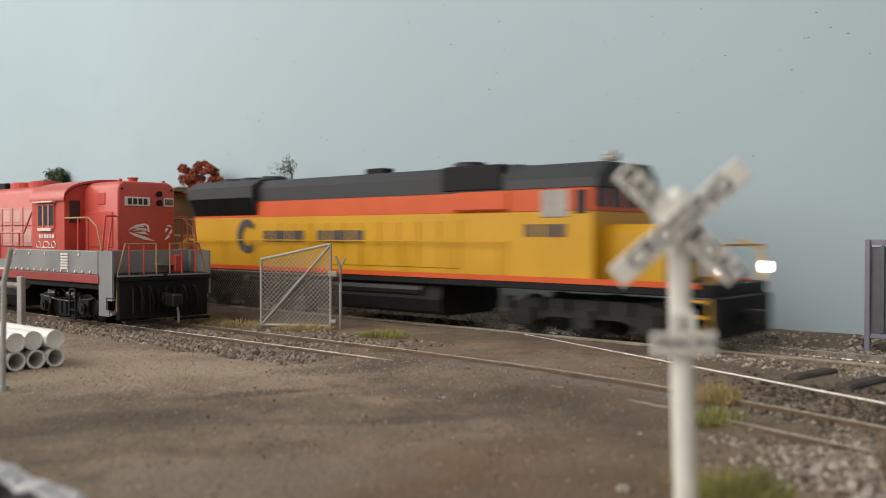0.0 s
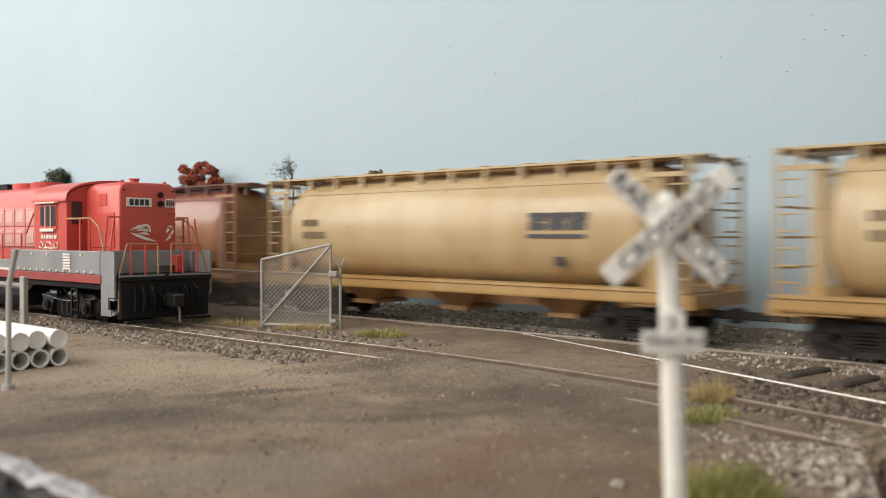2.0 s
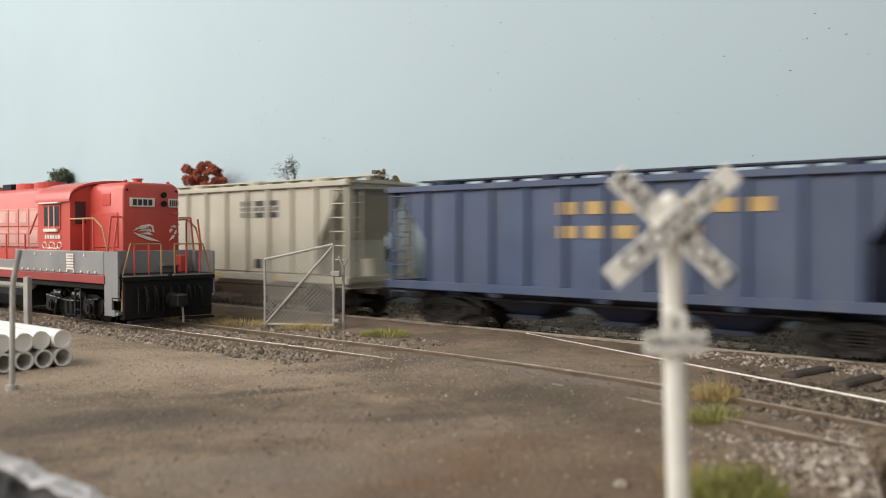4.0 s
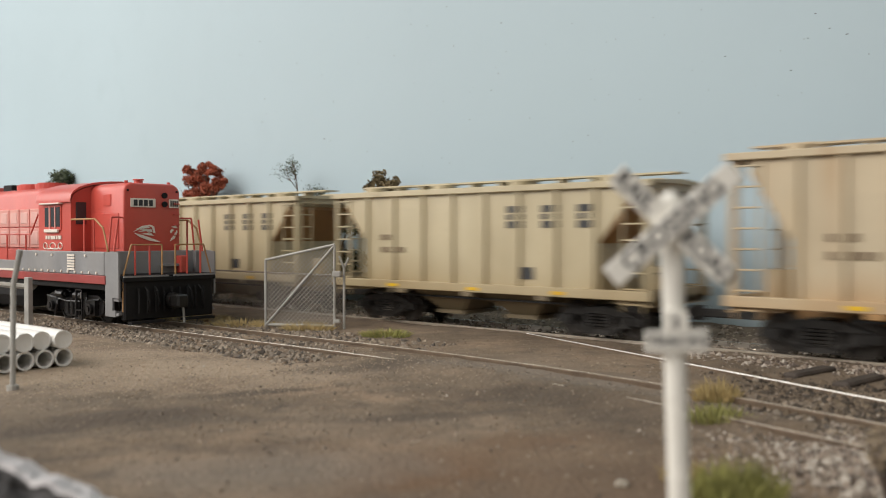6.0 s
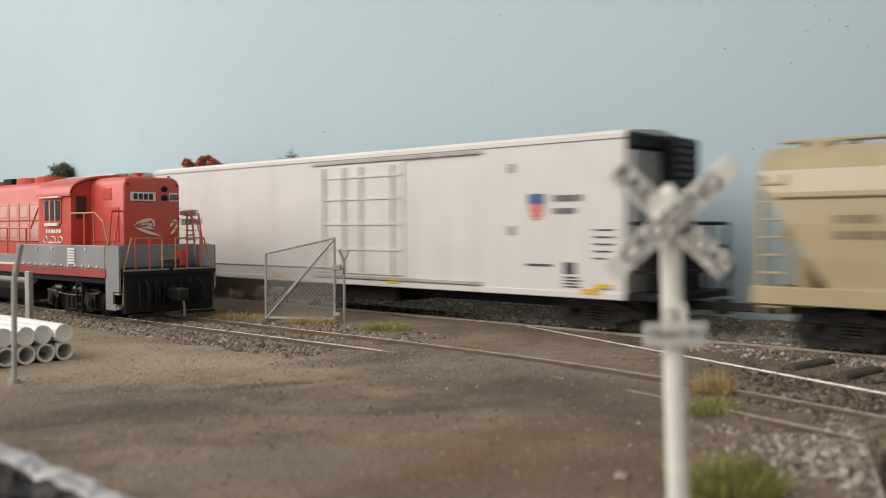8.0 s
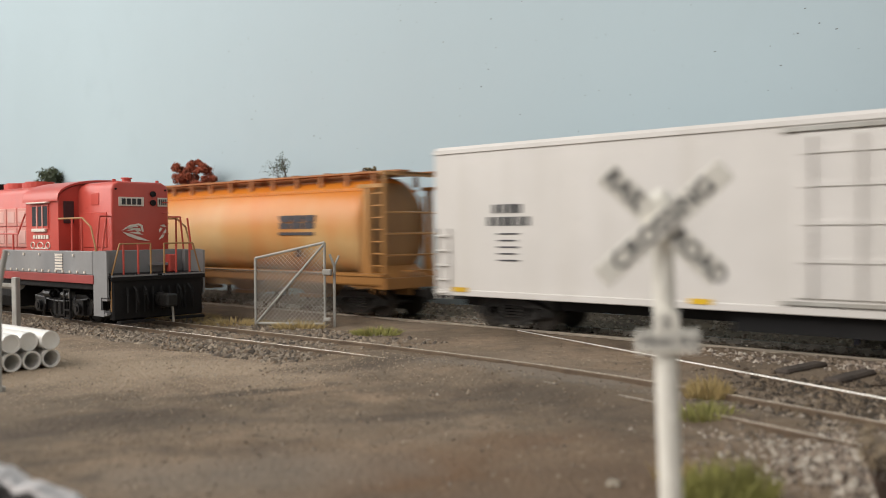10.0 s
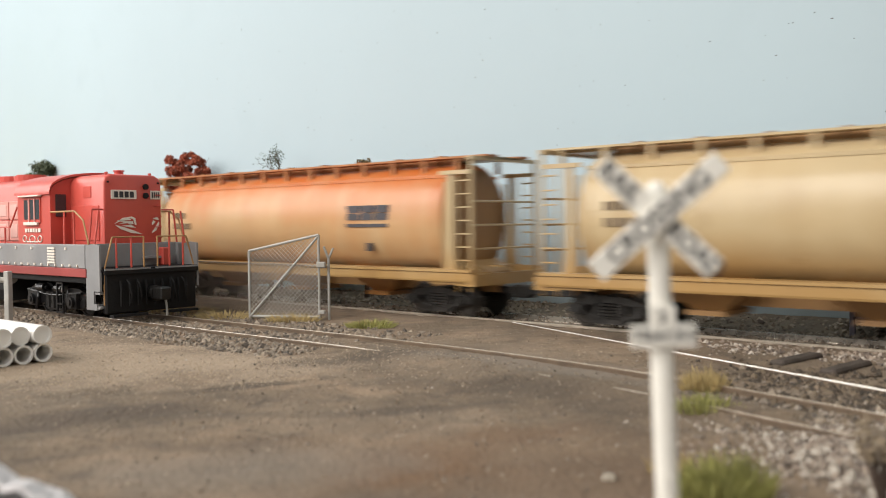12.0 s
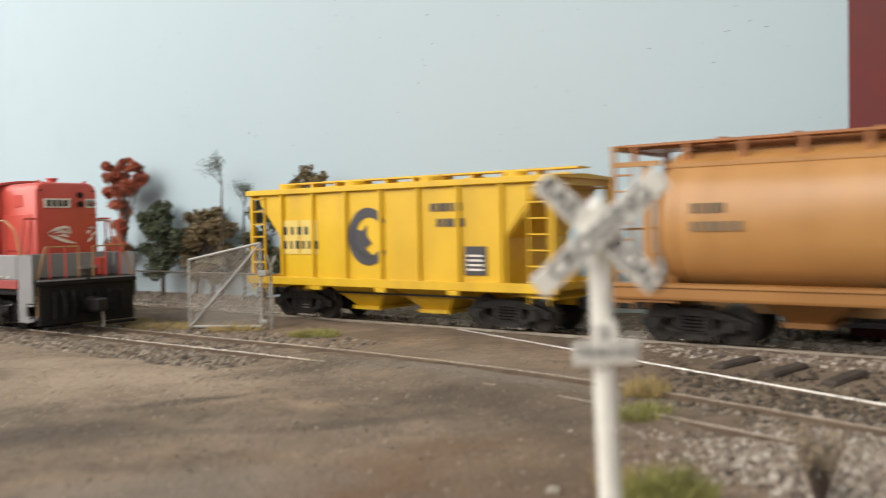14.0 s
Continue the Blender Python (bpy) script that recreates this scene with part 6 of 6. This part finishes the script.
def yellow_hopper(label, pitch):
    c, hl, bl, z1 = ribbed_hopper(label, "yellow", pitch, 45.5, 7, reach=0.0)
    y = -17.4
    bm = crescent(bmesh.new(), -6, y - 0.1, 28, 8.8, 5.9, 0.5, gap=0.55)
    plate_xz(bm, [(-13.2, 25.0), (-13.0, 31.0), (-8.6, 29.6), (-6.4, 31.6), (-6.6, 28.4), (-4.4, 26.0), (-7.2, 24.4), (-4.0, 22.0), (-8.0, 21.2)], y - 0.1, y + 0.15)
    part("round_mark", fix(bm), "navy_mark", c, "dark blue round silhouette mark")
    marks(c, "company_mark", 20, y, 35.0, 7, 1.5, 2.3, "navy_mark", "dark blue lettering as bars")
    marks(c, "company_mark", 22.5, y, 30.6, 6, 1.5, 2.3, "navy_mark", "dark blue lettering as bars")
    bars(c, "faded_patch", -bl + 15, y + 0.06, 22.5, [(0, 8.6, 0, 11), (9.6, 17.6, 0, 11)], "faded_yellow", "faded pale yellow patch")
    marks(c, "reporting_mark", -bl + 16, y - 0.08, 28.8, 4, 1.9, 2.6, "black_ink", "dark lettering as bars", gap=1.6)
    marks(c, "reporting_mark", -bl + 16, y - 0.08, 24.2, 6, 1.7, 2.6, "black_ink", "dark lettering as bars", gap=1.3)
    bars(c, "data_plate", 33, y - 0.05, 17, [(0, 8, 0, 8)], "navy_mark", "dark data panel with pale lines")
    bars(c, "data_line", 34.2, y - 0.2, 18.2, [(0, 5.6, i * 1.3, i * 1.3 + 0.6) for i in range(4)], "pale")
    return c


def road_diesel(label, pitch):
    """Six-axle yellow, vermilion and charcoal freight diesel; front at +x."""
    BODY["k"] = 1.035
    c = thing("diesel_locomotive", label, "locomotive", group="cars of the passing freight train")
    hl = pitch / 2 - 6
    part("frame", boxes((-hl, hl, -17.5, 17.5, 14.2, 17.6), bevel=0.3), "black_frame", c)
    part("sill_stripe", boxes((-hl + 4, hl - 4, -17.8, -17.3, 16.4, 18.0), (-hl + 4, hl - 4, 17.3, 17.8, 16.4, 18.0)), "vermilion", c)
    x0, x1 = -hl + 9, hl - 66
    part("hood_side", boxes((x0, x1, -15.0, 15.0, 17.6, 36.8), bevel=0.2), "yellow_loco", c)
    part("hood_band", boxes((x0, x1, -14.9, 14.9, 36.8, 43.0), bevel=0.1), "vermilion", c)
    bm = bmesh.new()
    prism(bm, [(-15, 43), (15, 43), (15, 48.0), (12, 51.2), (-12, 51.2), (-15, 48.0)], x0, x1)
    part("hood_roof", fix(bm), "roof_grey", c)
    # flared radiator at the rear
    bm = bmesh.new()
    prism(bm, [(-14.8, 37.5), (14.8, 37.5), (18, 44.5), (18, 49.0), (13, 51.9), (-13, 51.9), (-18, 49.0), (-18, 44.5)], x0 - 0.5, x0 + 46)
    part("radiator_flare", fix(bm), "roof_grey", c)
    for s in (-1, 1):
        bm = bmesh.new()
        for i in range(14):
            xx = x0 + 3 + i * 3
            prism(bm, [(s * 15.2, 38.2), (s * 18.2, 44.6), (s * 18.5, 44.6), (s * 15.5, 38.2)][::s], xx, xx + 1.4)
        part("radiator_grille", fix(bm), "black_frame", c)
        bm = bmesh.new()
        prism(bm, [(s * 15.0, 37.8), (s * 18.05, 44.6), (s * 18.2, 44.6), (s * 15.15, 37.8)][::s], x0 + 1, x0 + 45)
        part("radiator_panel", fix(bm), "black_frame", c)
    for x in (x0 + 9, x0 + 23, x0 + 37, x1 - 30):
        bm = bmesh.new()
        rod(bm, (x, 0, 51.0), (x, 0, 53.3), 6.0, 20)
        rod(bm, (x, 0, 53.3), (x, 0, 53.8), 5.2, 20)
        part("roof_fan", fix(bm), "roof_grey", c)
    part("exhaust_stack", boxes((-20, -10, -3, 3, 50.5, 54), bevel=0.4), "black_frame", c)
    part("air_intake", boxes((x1 - 30, x1 - 4, -15.4, 15.4, 43.4, 51.4), bevel=0.6), "black_frame", c)
    part("equipment_bulge", boxes((x1 - 24, x1 - 1, -16.2, 16.2, 37.2, 43.2), bevel=0.6), "vermilion", c)
    for i in range(11):
        x = x0 + 52 + i * 9.4
        part("hood_door", boxes((x, x + 8.6, -15.35, -14.9, 19.5, 34.5), bevel=0.12), "yellow_loco", c)
    # cab
    cx0, cx1 = x1, x1 + 30
    part("cab_lower", boxes((cx0, cx1, -17.2, 17.2, 17.6, 36.8), bevel=0.3), "yellow_loco", c)
    part("cab_band", boxes((cx0, cx1, -17.2, 17.2, 36.8, 43.4), bevel=0.1), "vermilion", c)
    bm = bmesh.new()
    prism(bm, [(-17.6, 43.4), (17.6, 43.4), (17.4, 46), (12, 50.6), (-12, 50.6), (-17.4, 46)], cx0 - 1, cx1 + 1.5)
    part("cab_roof", fix(bm), "roof_grey", c)
    part("cab_window", boxes((cx0 + 12, cx0 + 21.5, -17.5, -17.0, 35.0, 42.8), bevel=0.2), "galv", c)
    part("cab_window", boxes((cx0 + 24, cx0 + 28, -17.5, -17.0, 36.0, 42.6), bevel=0.2), "glass", c)
    for y in (-12.5, -4.5, 4.0, 12):
        part("windscreen", boxes((cx1 - 0.2, cx1 + 0.3, y - 3, y + 3, 38, 46), bevel=0.1), "glass", c)
    marks(c, "cab_number", cx0 + 6, -17.35, 29.5, 4, 3.4, 3.6, "navy_mark", "dark blue number as plain blocks", gap=0.5)
    bm = bmesh.new()
    prism(bm, [(-10.5, 17.6), (10.5, 17.6), (10.5, 31), (8.5, 33), (-8.5, 33), (-10.5, 31)], cx1, cx1 + 19)
    part("nose", fix(bm), "yellow_loco", c)
    part("nose_band", boxes((cx1 + 19, cx1 + 19.5, -9.5, 9.5, 26, 32)), "vermilion", c)
    for y in (-2.4, 2.4):
        bm = bmesh.new()
        rod(bm, (cx1 + 19.3, y, 24.5), (cx1 + 21.4, y, 24.5), 1.8, 14)
        part("headlight", fix(bm), "glass", c, "unlit headlight")
    for y in (-13.5, 13.5):
        bm = bmesh.new()
        rod(bm, (hl + 0.6, y, 21.5), (hl + 2.0, y, 21.5), 1.5, 12)
        part("ditch_light", fix(bm), "lamp_glow", c, "glowing white ditch light")
    bm = bmesh.new()
    rod(bm, (cx1 - 7, 3, 50.5), (cx1 - 7, 3, 53), 0.5, 6)
    for z, l in ((53.0, 5), (53.9, 3.4)):
        rod(bm, (cx1 - 9, 3, z), (cx1 - 9 + l, 3, z), 0.8, 8, 1.3)
    part("horn", fix(bm), "galv", c)
    # round mark and bars on the hood
    bm = crescent(bmesh.new(), x0 + 39, -15.5, 29.5, 6.6, 3.9, 0.9)
    part("round_mark", fix(bm), "navy_mark", c, "dark blue round silhouette mark")
    marks(c, "company_mark", x0 + 50.5, -15.5, 27.4, 7, 3.4, 4.2, "navy_mark", "dark blue lettering as plain blocks")
    marks(c, "company_mark", x0 + 83.5, -15.5, 27.4, 6, 4.0, 4.2, "navy_mark", "dark blue lettering as plain blocks")
    # pilots, steps and rails
    for d in (-1, 1):
        xe = d * hl
        part("pilot", boxes(sorted((xe - d * 2, xe + d * 1.5)) + [-17, 17, 3.5, 14.4], bevel=0.4), "black_frame", c)
        for s in (-1, 1):
            bm = bmesh.new()
            for k in range(3):
                box(bm, *sorted((xe - d * 9, xe - d * 2)), s * 15.6 - 1.8, s * 15.6 + 1.8, 4.5 + k * 4.2, 5.2 + k * 4.2)
            box(bm, *sorted((xe - d * 9.6, xe - d * 9)), s * 15.6 - 1.8, s * 15.6 + 1.8, 4, 17)
            part("step", bm, "yellow_loco", c)
            bm = bmesh.new()
            tube(bm, [(xe - d * 1, s * 16.8, 6), (xe - d * 1, s * 16.8, 26), (xe - d * 8, s * 16.8, 29)], 0.4, 5)
            part("handrail", fix(bm), "yellow_loco", c)
        bm = bmesh.new()
        tube(bm, [(xe, -14, 18), (xe, -14, 27.5), (xe, 14, 27.5), (xe, 14, 18)], 0.4, 5)
        part("handrail", fix(bm), "yellow_loco", c)
        coupler(c, d * pitch / 2, d, 0.0)
    bm = bmesh.new()
    for i in range(9):
        x = x0 + 4 + i * (x1 - x0 - 8) / 8
        rod(bm, (x, -17.2, 17), (x, -17.2, 28), 0.25, 5)
    tube(bm, [(x0, -17.2, 28), (x1, -17.2, 28)], 0.22, 5)
    part("handrail", fix(bm), "yellow_loco", c)
    bm = bmesh.new()
    prism(bm, [(-15, 5), (-11, 3.6), (11, 3.6), (15, 5), (16, 9), (15, 14), (-15, 14), (-16, 9)], -30, 30)
    part("fuel_tank", fix(bm), "black_frame", c)
    for s in (-1, 1):
        bm = bmesh.new()
        rod(bm, (-34, s * 14.8, 12), (22, s * 14.8, 12), 2.2, 10)
        part("air_reservoir", fix(bm), "truck", c)
    for d in (-1, 1):
        t = new("bogie")
        t.parent = c
        t.matrix_basis = at(d * (hl - 42), 0, 0)
        for s in (-1, 1):
            bm = bmesh.new()
            plate_xz(bm, [(-27, 4.5), (-20, 3.6), (-12, 6), (12, 6), (20, 3.6), (27, 4.5), (27, 9.5), (20, 11.5), (-20, 11.5), (-27, 9.5)], s * 10, s * 12.4)
            for x in (-21, 0, 21):
                box(bm, x - 3.2, x + 3.2, s * 12.6 - 1.2, s * 12.6 + 1.2, 3.4, 8.6)
                rod(bm, (x - 6, s * 12.6, 8), (x - 6, s * 12.6, 11.6), 1.2, 8)
                rod(bm, (x + 6, s * 12.6, 8), (x + 6, s * 12.6, 11.6), 1.2, 8)
            part("side_frame", fix(bm), "truck", t)
        for x in (-21, 0, 21):
            WHEELS.append(part("wheelset", wheelset(5.9), "truck", t, "dark steel wheelset", m=at(x, 0, 5.9)))
    return c


def blue_marks(c, hl, z1):
    for z, n in ((z1 - 9.5, 7), (z1 - 16.0, 5)):
        for i in range(n):
            bars(c, "company_mark", -16 + i * 9.6, -17.4, z, [(0, 6.4, 0, 3.4)], "gold_mark", "gold lettering as plain blocks")


TRAIN = []


def couple(ob, front, pitch, free=0.0):
    """Notes the thing with its middle place on the line at the start; free is the open length behind it."""
    TRAIN.append((ob, front - pitch / 2))
    return front - pitch - free


s = -6.0
s = couple(road_diesel("yellow, vermilion and charcoal six-axle diesel locomotive hauling the train", 263.0), s, 263.0)
s = couple(cylinder_hopper("tan round-bodied covered hopper with dark mark", pitch=198.5), s, 198.5, 8.5)
s = couple(cylinder_hopper("tan round-bodied covered hopper with weathered roof", pitch=194.5), s, 194.5, 8.5)
s = couple(cylinder_hopper("rust-stained brown round-bodied covered hopper", "rust", "rust_trim", "rust_roof", 194.5), s, 194.5, 8.5)
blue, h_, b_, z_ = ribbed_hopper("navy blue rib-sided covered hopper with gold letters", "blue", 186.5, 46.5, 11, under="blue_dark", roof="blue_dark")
blue_marks(blue, h_, z_)
s = couple(blue, s, 186.5, 8.5)
grey, h_, b_, z_ = ribbed_hopper("pale grey rib-sided covered hopper", "grey_hopper", 180.5, 50.0, 10)
plain_marks(grey, h_, z_, "roof_grey", 9.0)
s = couple(grey, s, 180.5, 8.5)
c, h_, b_, z_ = ribbed_hopper("beige rib-sided covered hopper with rusty sill", "beige_rust", 145.5, 50.6, 10, under="tan_dark")
plain_marks(c, h_, z_, "roof_grey", 8.4)
s = couple(c, s, 145.5, 8.5)
c, h_, b_, z_ = ribbed_hopper("beige rib-sided two-bay covered hopper", "beige", 143.5, 45.5, 8, under="beige_shade_seam")
plain_marks(c, h_, z_, "roof_grey", 13.0)
s = couple(c, s, 143.5, 8.5)
c, h_, b_, z_ = ribbed_hopper("dusty beige rib-sided two-bay covered hopper", "beige", 141.5, 45.5, 8, under="beige_shade_seam")
plain_marks(c, h_, z_, "roof_grey", 13.0)
s = couple(c, s, 141.5, 8.5)
s = couple(teardrop_hopper("cream smooth-sided covered hopper", 147.5), s, 147.5, 8.5)
s = couple(reefer("long white refrigerator car with black cooling unit", 278.5), s, 278.5, 8.5)
s = couple(reefer("second long white refrigerator car", 276.5), s, 276.5, 8.5)
s = couple(cylinder_hopper("orange rust-streaked round-bodied covered hopper", "orange", "orange_plain", "orange_roof", 204.5), s, 204.5, 10.5)
s = couple(cylinder_hopper("clean tan round-bodied covered hopper", pitch=197.5), s, 197.5, 11.5)
s = couple(cylinder_hopper("faded orange round-bodied covered hopper with red-orange top", "orange_fade", "tan", "orange_roof", 204.5), s, 204.5, 11.5)
s = couple(cylinder_hopper("dull orange round-bodied covered hopper", "orange_plain", "orange_plain", "orange_roof", 196.5), s, 196.5, 3.5)
s = couple(yellow_hopper("bright yellow two-bay covered hopper at the train's end", 142.0), s, 142.0)

BODY["k"] = 1.0
red_locomotive()


def motions():
    """The train rolls past at one speed."""
    for ob, mid in TRAIN:
        rows = []
        for k in range(8):
            t = 2.0 * k
            x, y = rail_xy(mid + SPEED * t)
            rows.append((t, at(x, y, 0, -ANGLE)))
        walk(ob, rows)
    for w in WHEELS:
        radius = w.location.z / MM
        step = math.degrees(SPEED / radius / 30)
        walk(w, [(k / 30, at(w.location.x / MM, 0, radius, 0, 0, step * k)) for k in range(421)])


motions()
